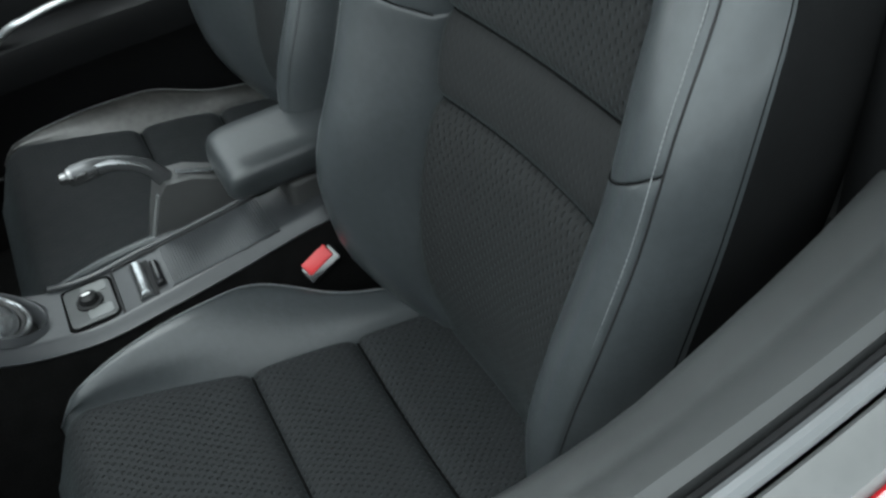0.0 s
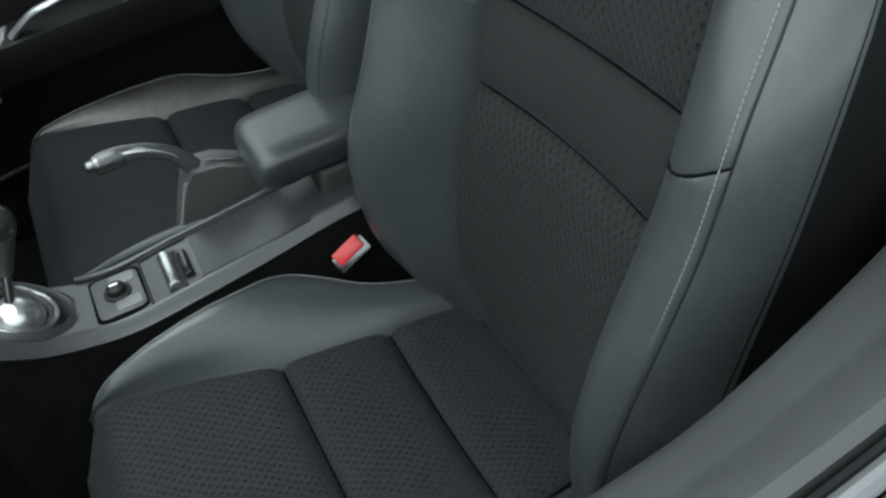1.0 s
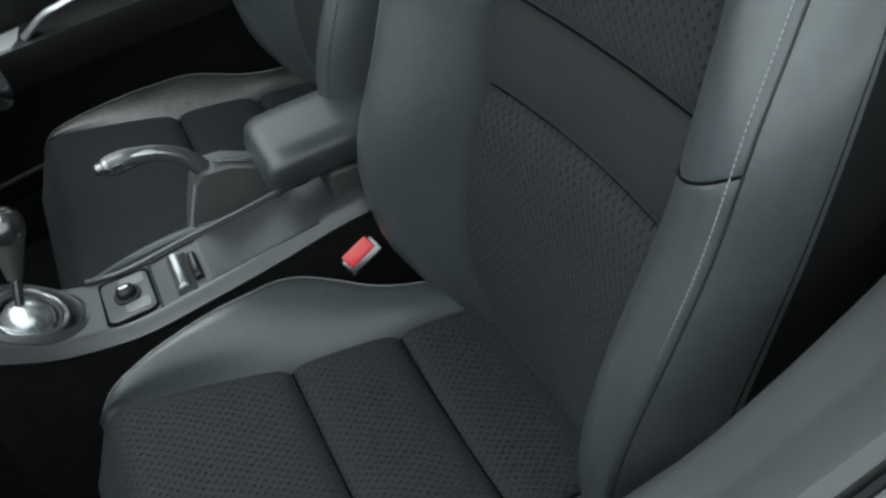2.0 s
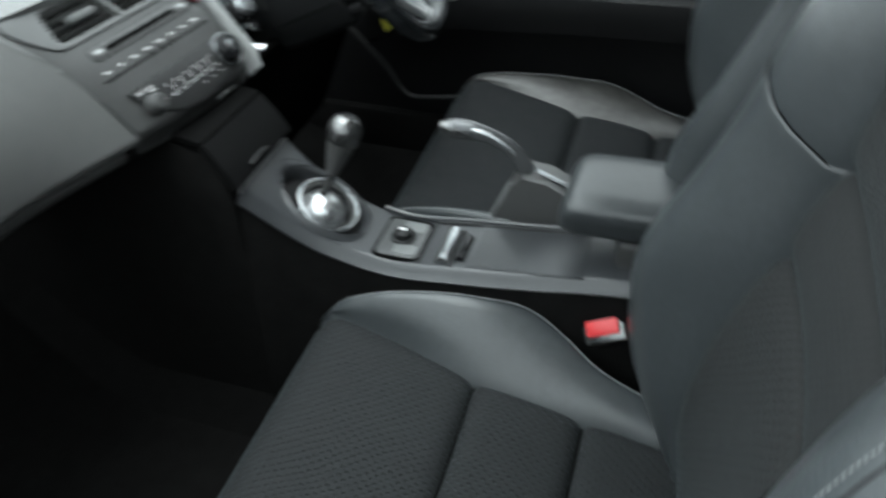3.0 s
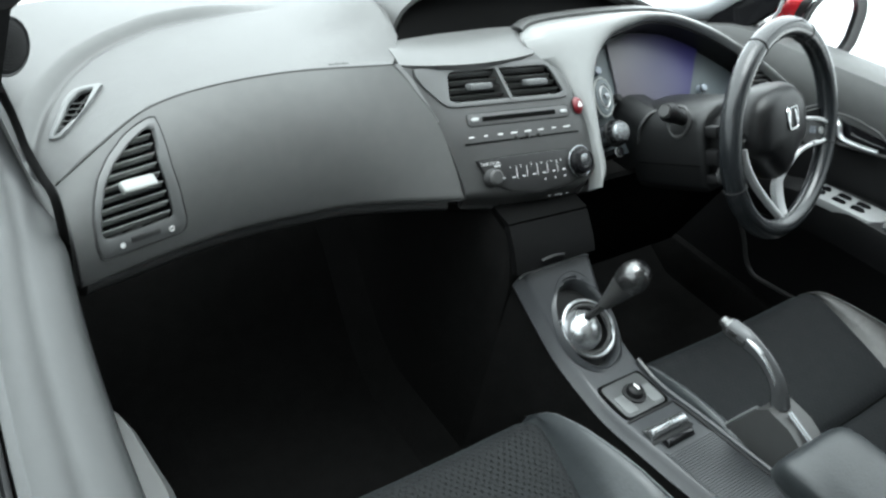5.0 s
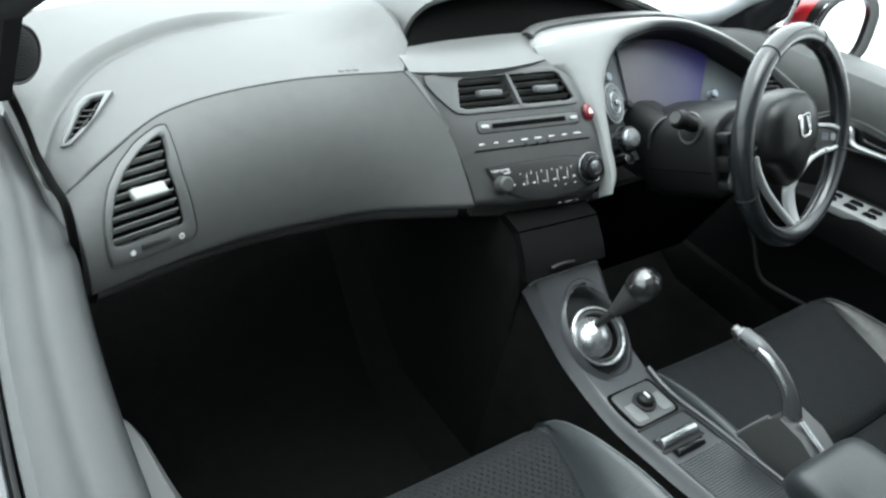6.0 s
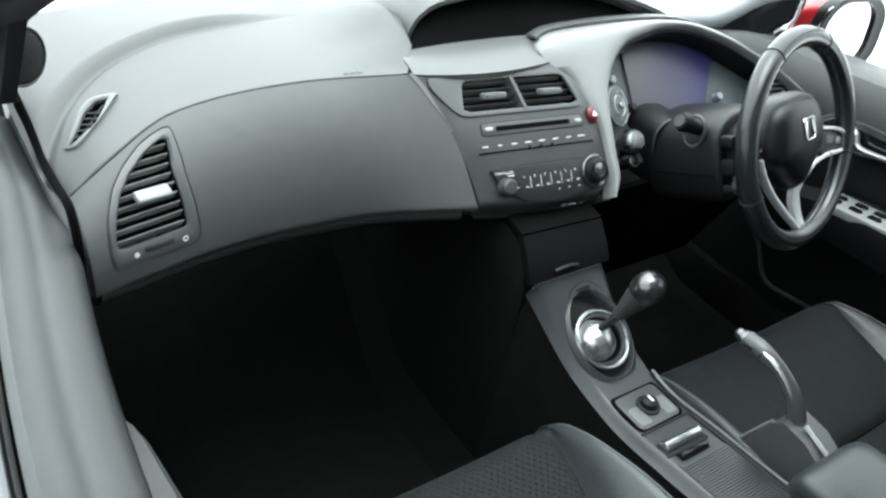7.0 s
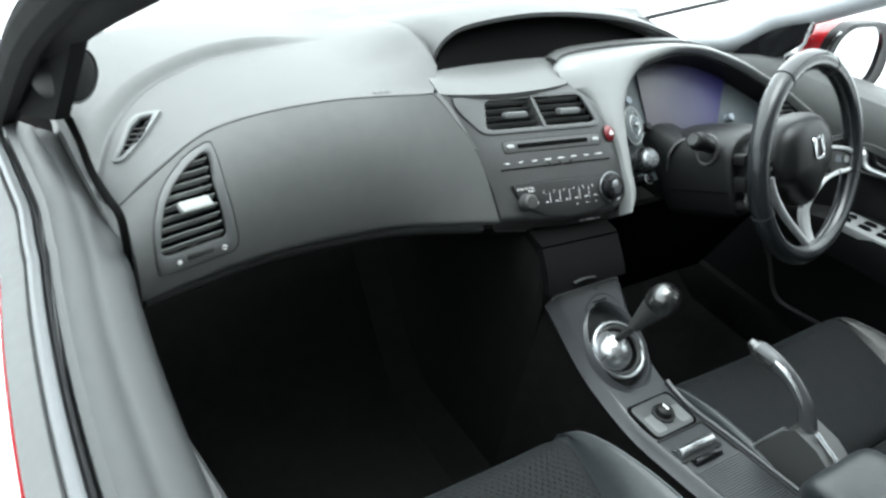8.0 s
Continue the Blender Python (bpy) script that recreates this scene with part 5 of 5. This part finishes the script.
part("dial_centre", turned([(0, 0.004), (0.0045, 0.0035), (0.006, 0.001), (0.006, 0), (0, 0)], 20, stk(0.2125, 0.2300, -0.0285)), "ring_metal", d1)
for y in (-0.0235, 0.0235):
    part("key_mark", plate(rounded(0.006, 0.003, 0.001), 0.0006, stk(0.2125, 0.2300, -0.031, -8) @ pose(0, y, 0.0), 0), "white_print", d1)
dial(0.217, 0.2766, -0.040, 0.008, "clear_blue")
dial(0.2435, 0.2234, -0.040, 0.008, "black", h=0.012)
d2 = dial(0.199, 0.163, -0.020, 0.020, "ring_metal", "black", 0.022)
for k in range(14):
    a = 2 * math.pi * k / 14
    part("knob_rib", tube([stk(0.199, 0.163, -0.02) @ V((0.0195 * math.cos(a), 0.0195 * math.sin(a), z)) for z in (0.0, 0.016)], 0.0018, 6), "gloss_black", d2)
dial(0.197, 0.131, -0.020, 0.008, "gloss_black", "silver_paint")
dial(0.573, 0.257, -0.050, 0.010, "trim_light", "black")
dial(0.484, 0.213, -0.050, 0.0075, "clear_blue", "black")
dv2 = dial(0.600, 0.205, -0.020, 0.032, "black", "trim_light", 0.004)
for k in range(4):
    part("slat", block((0.056 - 0.01 * abs(k - 1.5), 0.003, 0.010), stk(0.600, 0.190 + 0.010 * k, -0.012) @ pose(0, 0, 0, 30), 0.0008), "dash_dark", dv2)
# near-black panel drawn far down: the footwell's shade is put into it
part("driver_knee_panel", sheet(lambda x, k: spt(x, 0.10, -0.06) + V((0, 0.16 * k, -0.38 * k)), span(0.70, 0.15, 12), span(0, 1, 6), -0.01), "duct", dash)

# ---- steering wheel and column ----
WM = axes_pose((0.352, 0.632, 0.95), (0.99, 0.14, 0), (0.02, 0.42, 0.905))
wp = lambda x, y, z=0.0: WM @ V((x, y, z))
column = thing("steering_column", "black steering column shroud with a control stalk", "steering column")
shroud = [(-0.066, -0.094), (-0.078, -0.080), (-0.083, -0.040), (-0.083, 0.012), (-0.078, 0.030), (-0.064, 0.041), (-0.035, 0.050), (0.035, 0.050), (0.070, 0.043), (0.088, 0.032), (0.094, 0.012), (0.095, -0.040), (0.092, -0.080), (0.080, -0.094)]
part("shroud", loft([[wp(x * k, -0.02 + (y + 0.02) * k, z) for x, y in shroud] for k, z in ((0.96, -0.230), (1.0, -0.20), (1.0, -0.15), (0.99, -0.105), (0.975, -0.094), (0.93, -0.090))]), "shroud", column, "", 50)
part("shroud_split", tube([wp(-0.0832, -0.045, z) for z in span(-0.215, -0.098, 6)], 0.0009, 6), "duct", column)
part("switch_block", loft([[wp(x * k, -0.02 + (y + 0.02) * k, z) for x, y in shroud] for k, z in ((0.74, -0.092), (0.78, -0.088), (0.78, -0.066), (0.70, -0.060))]), "black", column, "", 50)
for y, h in ((0.012, 0.018), (-0.030, 0.026), (-0.066, 0.014)):
    part("switch_step", block((0.016, h, 0.022), WM @ pose(-0.074, y, -0.078), 0.003), "black", column)
part("stalk_collar", tube([V((0.252, 0.752, 0.920)) + V((0.0, 0.020 * math.cos(a), 0.026 * math.sin(a))) for a in span(0, 2 * math.pi, 28)[:-1]], 0.0030, 8, closed=True, up=(1, 0, 0)), "console_grey", column)
st = part("stalk", tube([(0.275, 0.752, 0.918), (0.248, 0.752, 0.928), (0.232, 0.752, 0.936), (0.216, 0.752, 0.943), (0.206, 0.752, 0.947)], lambda s: 0.011 + 0.005 * smooth01(0.4, 0.6, s) - 0.004 * smooth01(0.85, 1.0, s), 16), "black", column)
part("stalk_tip", tube([(0.2065, 0.752, 0.9468), (0.2025, 0.752, 0.9486)], 0.0095, 16), "dash_dark", st)
cowl_line = path_through([(x, 0, z) for x, z in ((0.272, 0.775), (0.256, 0.821), (0.243, 0.858), (0.237, 0.884), (0.247, 0.902), (0.266, 0.908), (0.286, 0.906), (0.306, 0.903))], 5)
part("column_cowl", sheet(lambda i, y: cowl_line[i] + V((0.12 * (y - 0.81), y, -0.10 * (y - 0.81))), list(range(len(cowl_line))), span(0.812, 0.885, 6), 0.004), "shroud", column, "curved cowl behind the column", 50)
part("cowl_edge", tube([p + V((0, 0.812, 0)) for p in cowl_line[4:28]], 0.0022, 6, up=(0, 1, 0)), "console_grey", column)
for k in range(6):
    part("collar_rib", block((0.004, 0.010, 0.0022), pose(0.262, 0.815, 0.845 + 0.006 * k, 0, 0, 12), 0.0006), "dash_dark", column)
part("wiper_lever", tube([(0.42, 0.69, 0.93), (0.50, 0.675, 0.94), (0.55, 0.665, 0.945)], lambda s: 0.007 + 0.003 * s, 10), "black", column)
key = thing("key_tag", "small yellow card tag hanging under the column", "tag")
part("tag", plate(rounded(0.018, 0.030, 0.003), 0.001, axes_pose((0.370, 0.655, 0.790), (0.75, -0.25, 0.3), (-0.35, 0.1, 0.95)), 0), "yellow", key)
part("tag_cord", tube([(0.368, 0.657, 0.803), (0.372, 0.664, 0.82), (0.375, 0.672, 0.838)], 0.0012, 6), "black", key)

wheel = thing("steering_wheel", "black leather three-spoke steering wheel with silver spokes", "steering wheel")
R = 0.159
part("rim", tube([wp(R * math.cos(a), R * math.sin(a)) for a in span(0, 2 * math.pi, 72)[:-1]], 0.0165, 14, closed=True, up=WM.to_3x3() @ V((0, 0, 1))), "rim_leather", wheel, "dark leather rim")
for a in (62, 118, -20, 200):
    c, s = math.cos(radians(a)), math.sin(radians(a))
    part("rim_seam", tube([wp((R + 0.0168 * math.cos(b)) * c, (R + 0.0168 * math.cos(b)) * s, 0.0168 * math.sin(b)) for b in span(0, 2 * math.pi, 16)[:-1]], 0.0011, 5, closed=True), "black", wheel)
HUB = [(0.0, 0.072), (0.044, 0.067), (0.070, 0.047), (0.080, 0.012), (0.077, -0.022), (0.048, -0.044), (0.020, -0.070), (0.0, -0.080), (-0.020, -0.070), (-0.048, -0.044), (-0.077, -0.022), (-0.080, 0.012), (-0.070, 0.047), (-0.044, 0.067)]
hub_line = path_through([(x, y, 0) for x, y in HUB], 4, closed=True)
hub_rings = [[wp(p.x * k, p.y * k, z) for p in hub_line] for k, z in ((0.86, -0.066), (1.0, -0.042), (1.02, -0.022), (0.97, -0.006), (0.85, 0.006), (0.65, 0.0125), (0.40, 0.016), (0.12, 0.017))]
hub = part("airbag_cover", loft(hub_rings), "hub", wheel, "black domed airbag cover")
BADGE = WM @ pose(0.0, 0.020, 0.0155, -6)
part("badge_ring", tube([BADGE @ V((*p, 0.0016)) for p in [(x * (1.0 + 0.12 * y / 0.0165), y) for x, y in rounded(0.030, 0.033, 0.006)]], 0.0016, 6, closed=True, up=BADGE.to_3x3() @ V((0, 0, 1))), "chrome", hub, "chrome badge")
for sx in (-1, 1):
    part("badge_bar", plate([(sx * 0.0115 - 0.002, -0.013), (sx * 0.0115 + 0.002, -0.013), (sx * 0.0085 + 0.002, 0.013), (sx * 0.0085 - 0.002, 0.013)][::1], 0.002, BADGE @ pose(0, 0, 0.003), 0.0004), "chrome", hub)
for sx in (-1, 1):
    # side spoke with its key pod
    sp = part("side_spoke", loft([[wp(sx * x, y0 + y, z - 0.026 + 0.018 * smooth01(0.11, 0.15, x)) for y, z in ((h, -0.012), (h, 0.006), (-h, 0.006), (-h, -0.012))] for x, y0, h, in ((0.06, -0.006, 0.030), (0.085, -0.012, 0.024), (0.12, -0.016, 0.020), (0.158, -0.018, 0.022))]), "black", wheel)
    part("key_pod", plate([(sx * x, y) for x, y in [(0.062, 0.004), (0.118, -0.009), (0.144, -0.022), (0.153, -0.036), (0.146, -0.045), (0.070, -0.040)]][::sx * -1], 0.006, WM @ pose(0, 0, 0.001 if sx > 0 else -0.022), 0.0015), "dash_dark", sp)
    part("pod_frame", tube(path_through([wp(sx * x, y, 0.004 if sx > 0 else -0.021) for x, y in ((0.062, 0.006), (0.119, -0.008), (0.146, -0.021), (0.156, -0.036), (0.148, -0.047), (0.116, -0.047), (0.096, -0.044))], 5), 0.0036, 8), "spoke_silver" if sx > 0 else "dash_dark", sp)
    if sx > 0:
        part("key_button", plate(rounded(0.018, 0.012, 0.004), 0.003, WM @ pose(0.132, -0.030, 0.002, 0, 0, -18), 0.0008), "silver_paint", sp)
        part("key_button", plate(rounded(0.026, 0.014, 0.004), 0.003, WM @ pose(0.102, -0.022, 0.001, 0, 0, -16), 0.0008), "clear_blue", sp)
# lower spokes: the two silver legs of a V, the one towards the driver door broad below its bend
LEGS = (
    ([(0.116, -0.047, 0.002), (0.092, -0.0455, 0.000), (0.062, -0.052, -0.006), (0.033, -0.068, -0.009), (0.008, -0.087, -0.011), (0.008, -0.118, -0.010), (0.011, -0.145, -0.004), (0.008, -0.161, 0.004)], [(0, 0.004), (0.45, 0.0055), (0.56, 0.011), (0.64, 0.0125), (0.8, 0.0095), (1, 0.005)]),
    ([(-0.086, -0.012, -0.018), (-0.082, -0.036, -0.016), (-0.063, -0.072, -0.013), (-0.036, -0.106, -0.009), (-0.006, -0.142, -0.002), (0.006, -0.160, 0.004)], [(0, 0.003), (0.4, 0.0045), (1, 0.0045)]),
)
for leg, girth in LEGS:
    line = path_through(leg, 6)
    rings = []
    for n, p in enumerate(line):
        w = curve_at(girth, n / (len(line) - 1))
        run_on = (line[min(n + 1, len(line) - 1)] - line[max(n - 1, 0)]).normalized()
        side = V((-run_on.y, run_on.x, 0)).normalized()
        rings.append([wp(*(p + side * dx + V((0, 0, dz)))) for dx, dz in ((-w, -0.008), (-w, 0.001), (-0.5 * w, 0.004), (0.5 * w, 0.004), (w, 0.001), (w, -0.008))])
    part("lower_spoke", loft(rings), "spoke_silver", wheel, "satin silver lower spoke")

# ---- passenger door, closed, its window lowered ----
door = thing("passenger_door", "closed red front door with grey inner trim and lowered window", "car door")
sill_x = lambda y: -0.722 + 0.16 * (min(y, 0.78) - 0.32) ** 2 + 0.01 * smooth01(0.78, 0.9, y)
sill_z = lambda y: 1.012 - 0.072 * y
run = span(-0.36, 1.13, 50)
along = lambda prof: [[V((sill_x(y) + dx, y, sill_z(y) + dz)) for dx, dz in prof] for y in run]
widen = lambda y: 0.024 * min(1.3, max(0, (0.19 - y) / 0.22)) - 0.007 * (1 - smooth01(0.25, 0.42, y))
PAD = [(-0.03, -0.07, 0), (-0.010, -0.066, 1), (0.001, -0.055, 1), (0.004, -0.043, 1), (0.001, -0.034, 0.95), (-0.008, -0.026, 0.85), (-0.022, -0.0170, 0.7), (-0.033, -0.0115, 0.5), (-0.038, -0.0100, 0.45), (-0.042, -0.0058, 0.4), (-0.050, -0.0010, 0.3), (-0.059, 0.0045, 0.1), (-0.069, 0.0065, 0), (-0.077, 0.001, 0), (-0.079, -0.03, 0), (-0.079, -0.05, 0)]
part("inner_pad", loft([[V((sill_x(y) + dx + k * widen(y), y, sill_z(y) + dz + 0.25 * k * widen(y))) for dx, dz, k in PAD] for y in run]), "door_pad", door, "soft grey padded window ledge")
part("inner_panel", loft(along([(-0.04, -0.62), (-0.025, -0.60), (-0.018, -0.35), (-0.018, -0.05), (-0.05, -0.05), (-0.06, -0.62)])), "black", door)
part("inner_belt_seal", loft(along([(-0.080, -0.03), (-0.080, -0.006), (-0.084, -0.004), (-0.087, -0.008), (-0.087, -0.03)])), "rubber", door)
part("belt_strip", tube([V((sill_x(y) - 0.093, y, sill_z(y) - 0.002)) for y in run], 0.0065, 10), "belt", door, "bright satin belt strip")
part("outer_belt_seal", loft(along([(-0.100, -0.05), (-0.100, -0.008), (-0.103, -0.005), (-0.110, -0.007), (-0.118, -0.014), (-0.126, -0.018), (-0.128, -0.05)])), "seal", door)
part("outer_skin", loft(along([(-0.100, -0.62), (-0.106, -0.05), (-0.120, -0.045), (-0.130, -0.035), (-0.133, -0.06), (-0.134, -0.12), (-0.136, -0.25), (-0.138, -0.38), (-0.132, -0.50), (-0.125, -0.62)])), "red_paint", door, "glossy red outer skin")
part("armrest", loft([[V((sill_x(y) + dx * w, y, z + dz)) for dx, dz in ((0.0, -0.05), (0.9, -0.045), (1.0, -0.02), (0.97, -0.004), (0.85, 0.004), (0.0, 0.006))] for y, z, w in [(y, curve_at([(-0.3, 0.74), (0.3, 0.745), (0.56, 0.745), (0.70, 0.742), (0.78, 0.70)], y), curve_at([(-0.3, 0.03), (0.1, 0.058), (0.55, 0.060), (0.608, 0.050), (0.68, 0.034), (0.72, 0.014), (0.78, 0.002)], y)) for y in span(-0.3, 0.78, 36)]]), "dash", door)
# mirror corner with the tweeter
part("corner_panel", loft([[V((x + w, y, z)) for x, y, z in ((-0.700, 0.985, 1.003), (-0.688, 0.87, 1.155), (-0.698, 0.95, 1.13), (-0.722, 1.10, 1.05), (-0.738, 1.12, 0.955))] for w in (-0.012, -0.009, 0.002, 0.005)]), "trim_shade", door)
part("window_frame", tube(path_through([(-0.752, 1.16, 0.93), (-0.745, 1.02, 1.05), (-0.735, 0.85, 1.18), (-0.71, 0.62, 1.32), (-0.66, 0.42, 1.42)], 5), 0.022, 10), "trim_shade", door)
TW = axes_pose((-0.684, 0.985, 1.059), (0.80, 0.60, 0), (-0.1, 0.05, 1))
tw = part("tweeter", turned([(0, 0.010), (0.024, 0.009), (0.031, 0.006), (0.034, 0.0), (0.035, -0.03), (0, -0.03)], 32, TW), "black", door, "round black tweeter")
gr = bmesh.new()
for k in range(1, 8):
    r = 0.0036 * k
    n = int(2 * math.pi * r / 0.0036)
    for j in range(n):
        a = 2 * math.pi * j / n
        q = TW @ pose(r * math.cos(a), r * math.sin(a), 0.0095 - 0.0000012 * k**3 * 3)
        tube([q @ V((0, 0, -0.001)), q @ V((0, 0, 0.0007))], 0.0011, 5, bm=gr)
tagged(part("grille_dimples", gr, "dash_dark", tw), kind="stuff")
part("tweeter_ring", tube([TW @ V((0.0325 * math.cos(a), 0.0325 * math.sin(a), 0.006)) for a in span(0, 2 * math.pi, 36)[:-1]], 0.0018, 6, closed=True), "dash_dark", tw)
# black cord draping from the tweeter down between door and dash
part("door_seal", tube(path_through([(-0.690, 1.02, 0.985), (-0.684, 1.000, 0.960), (-0.682, 0.956, 0.941), (-0.682, 0.884, 0.9475), (-0.682, 0.835, 0.957), (-0.682, 0.8145, 0.950), (-0.682, 0.8023, 0.917), (-0.682, 0.806, 0.867), (-0.684, 0.812, 0.80), (-0.688, 0.81, 0.70)], 8), 0.0050, 10), "duct", door, "black cord hanging from the tweeter")

# ---- driver door ----
DX = 0.755
drv = thing("driver_door", "closed driver door with dark inner trim and silver pull", "car door")
lean_x = lambda z: DX - 0.02 * smooth01(0.5, 0.86, z)
part("inner_panel", sheet(lambda y, z: (lean_x(z), y, z), span(-0.38, 1.06, 24), span(0.28, 0.90, 18), -0.05), "black", drv)
part("pocket_edge", tube(path_through([(0.735, 0.90, 0.60), (0.735, 0.839, 0.537), (0.735, 0.807, 0.500), (0.735, 0.786, 0.464), (0.735, 0.755, 0.440), (0.735, 0.70, 0.444), (0.735, 0.60, 0.455), (0.735, 0.30, 0.46)], 5), 0.005, 8), "dash_dark", drv)
part("window_ledge", loft([[V((DX + dx, y, 0.955 + dz - 0.02 * smooth01(0.6, 1.0, y) - 0.07 * smooth01(0.98, 1.24, y))) for dx, dz in ((0.07, -0.10), (-0.022, -0.105), (-0.030, -0.09), (-0.028, -0.03), (-0.018, -0.006), (0.0, 0.002), (0.055, 0.006), (0.07, 0.0))] for y in span(-0.38, 1.24, 34)]), "dash", drv, "soft grey padded window ledge")
part("outer_skin", sheet(lambda y, z: (DX + 0.10 + 0.06 * math.sin((z - 0.3) * 4.6), y, z), span(-0.38, 1.06, 10), span(0.25, 0.90, 12), 0.01), "red_paint", drv)
REC = axes_pose((DX - 0.027, 0.672, 0.842), (0, -1, 0), (0, 0, 1))
part("handle_recess", plate([(-0.068, 0.018), (-0.035, 0.028), (0.02, 0.027), (0.055, 0.016), (0.076, -0.002), (0.0, -0.022), (-0.045, -0.030), (-0.068, -0.010)][::-1], 0.008, REC, 0.003), "gloss_black", drv)
part("recess_rim", tube(path_through([REC @ V((x, y, 0.002)) for x, y in ((-0.068, 0.018), (-0.035, 0.028), (0.02, 0.027), (0.055, 0.016), (0.076, -0.002), (0.0, -0.022), (-0.045, -0.030), (-0.068, -0.010))], 4, closed=True), 0.0035, 8, closed=True, up=(1, 0, 0)), "dash_dark", drv)
part("door_lever", tube(path_through([REC @ V((x, y, z)) for x, y, z in ((-0.060, 0.012, 0.006), (-0.046, 0.008, 0.012), (-0.030, -0.010, 0.016), (0.0, -0.010, 0.016), (0.046, -0.003, 0.014))], 6), lambda s: 0.0085 - 0.004 * s, 10, squash=0.8), "silver", drv, "satin silver door lever")
part("armrest", loft([[V((DX - 0.02 - w * dx, y, z + dz)) for dx, dz in ((0.0, -0.10), (0.85, -0.08), (1.0, -0.03), (0.95, -0.004), (0.8, 0.002), (0.0, 0.004))] for y, z, w in [(y, curve_at([(-0.3, 0.755), (0.3, 0.75), (0.5, 0.742), (0.68, 0.722), (0.85, 0.66)], y), curve_at([(-0.3, 0.05), (0.4, 0.085), (0.6, 0.085), (0.75, 0.06), (0.85, 0.02)], y)) for y in span(-0.3, 0.85, 30)]]), "black", drv)
SWP = axes_pose((0.690, 0.618, 0.736), (0, -1, 0.12), (1, 0, 0.05))
swp = part("switch_plate", plate([(-0.075, 0.03), (-0.07, -0.036), (0.06, -0.036), (0.075, -0.02), (0.085, 0.03)][::1], 0.016, SWP, 0.003), "silver_paint", drv, "satin silver window switch plate")
for a, b, w in ((-0.056, 0.008, 0.016), (-0.054, -0.014, 0.014), (-0.018, 0.010, 0.026), (0.022, 0.010, 0.026), (-0.016, -0.014, 0.026), (0.024, -0.014, 0.026)):
    part("window_switch", loft([[SWP @ V((a + x * k, b + y * k, z)) for x, y in rounded(w, 0.013, 0.005)] for k, z in ((1.1, 0.0), (1.05, 0.001), (0.9, 0.004), (0.6, 0.0035))]), "gloss_black", swp)
part("pull_handle", tube(path_through([(0.668, 0.530, 0.742), (0.660, 0.482, 0.774), (0.658, 0.445, 0.784), (0.660, 0.39, 0.794), (0.672, 0.325, 0.795)], 6), lambda s: 0.010 - 0.003 * s, 10, squash=0.8), "silver", drv, "satin silver pull handle")
SAIL = [(1.115, 0.895), (1.085, 0.943), (1.02, 0.996), (0.955, 1.036), (0.955, 1.005), (0.968, 0.974), (1.01, 0.925), (1.03, 0.905)]
part("corner_panel", loft([[V((0.748 + w, 1.02 + (y - 1.02) * k, 0.96 + (z - 0.96) * k)) for y, z in SAIL] for w, k in ((-0.002, 0.93), (0.002, 0.99), (0.004, 1.0), (0.02, 1.0))]), "gloss_black", drv, "gloss black corner panel")
part("corner_strip", tube([(0.750, 0.953, 1.040), (0.750, 0.953, 0.985), (0.750, 0.962, 0.965)], 0.0035, 8), "silver", drv)
mirror = thing("door_mirror", "red door mirror with a black surround and clear glass", "mirror")
MM = axes_pose((0.890, 0.918, 0.952), (1, -0.10, 0), (0.06, 0.10, 1))
mo = [(x, y) for x, y in rounded(0.180, 0.148, 0.058, 8)]
part("housing", loft([[MM @ V((x * k, y * k, z)) for x, y in mo] for k, z in ((1.06, 0.012), (1.09, 0.0), (1.08, -0.04), (0.9, -0.08), (0.5, -0.105))], True), "red_paint", mirror, "glossy red mirror housing")
part("surround", loft([[MM @ V((x * k, y * k, z)) for x, y in mo] for k, z in ((1.10, -0.012), (1.12, 0.004), (1.11, 0.018), (1.05, 0.023), (0.99, 0.021))] + [[MM @ V((x * 0.93 - 0.020, y * 0.95 + 0.004, z)) for x, y in mo] for z in (0.021, 0.012)], False), "hub", mirror)
part("mirror_glass", plate([(x * 0.93 - 0.020, y * 0.95 + 0.004) for x, y in mo], 0.003, MM @ pose(0, 0, 0.0145), 0), mirror_mat, mirror)
part("mirror_arm", block((0.10, 0.05, 0.05), pose(0.80, 0.965, 0.925), 0.015, 3), "black", mirror)
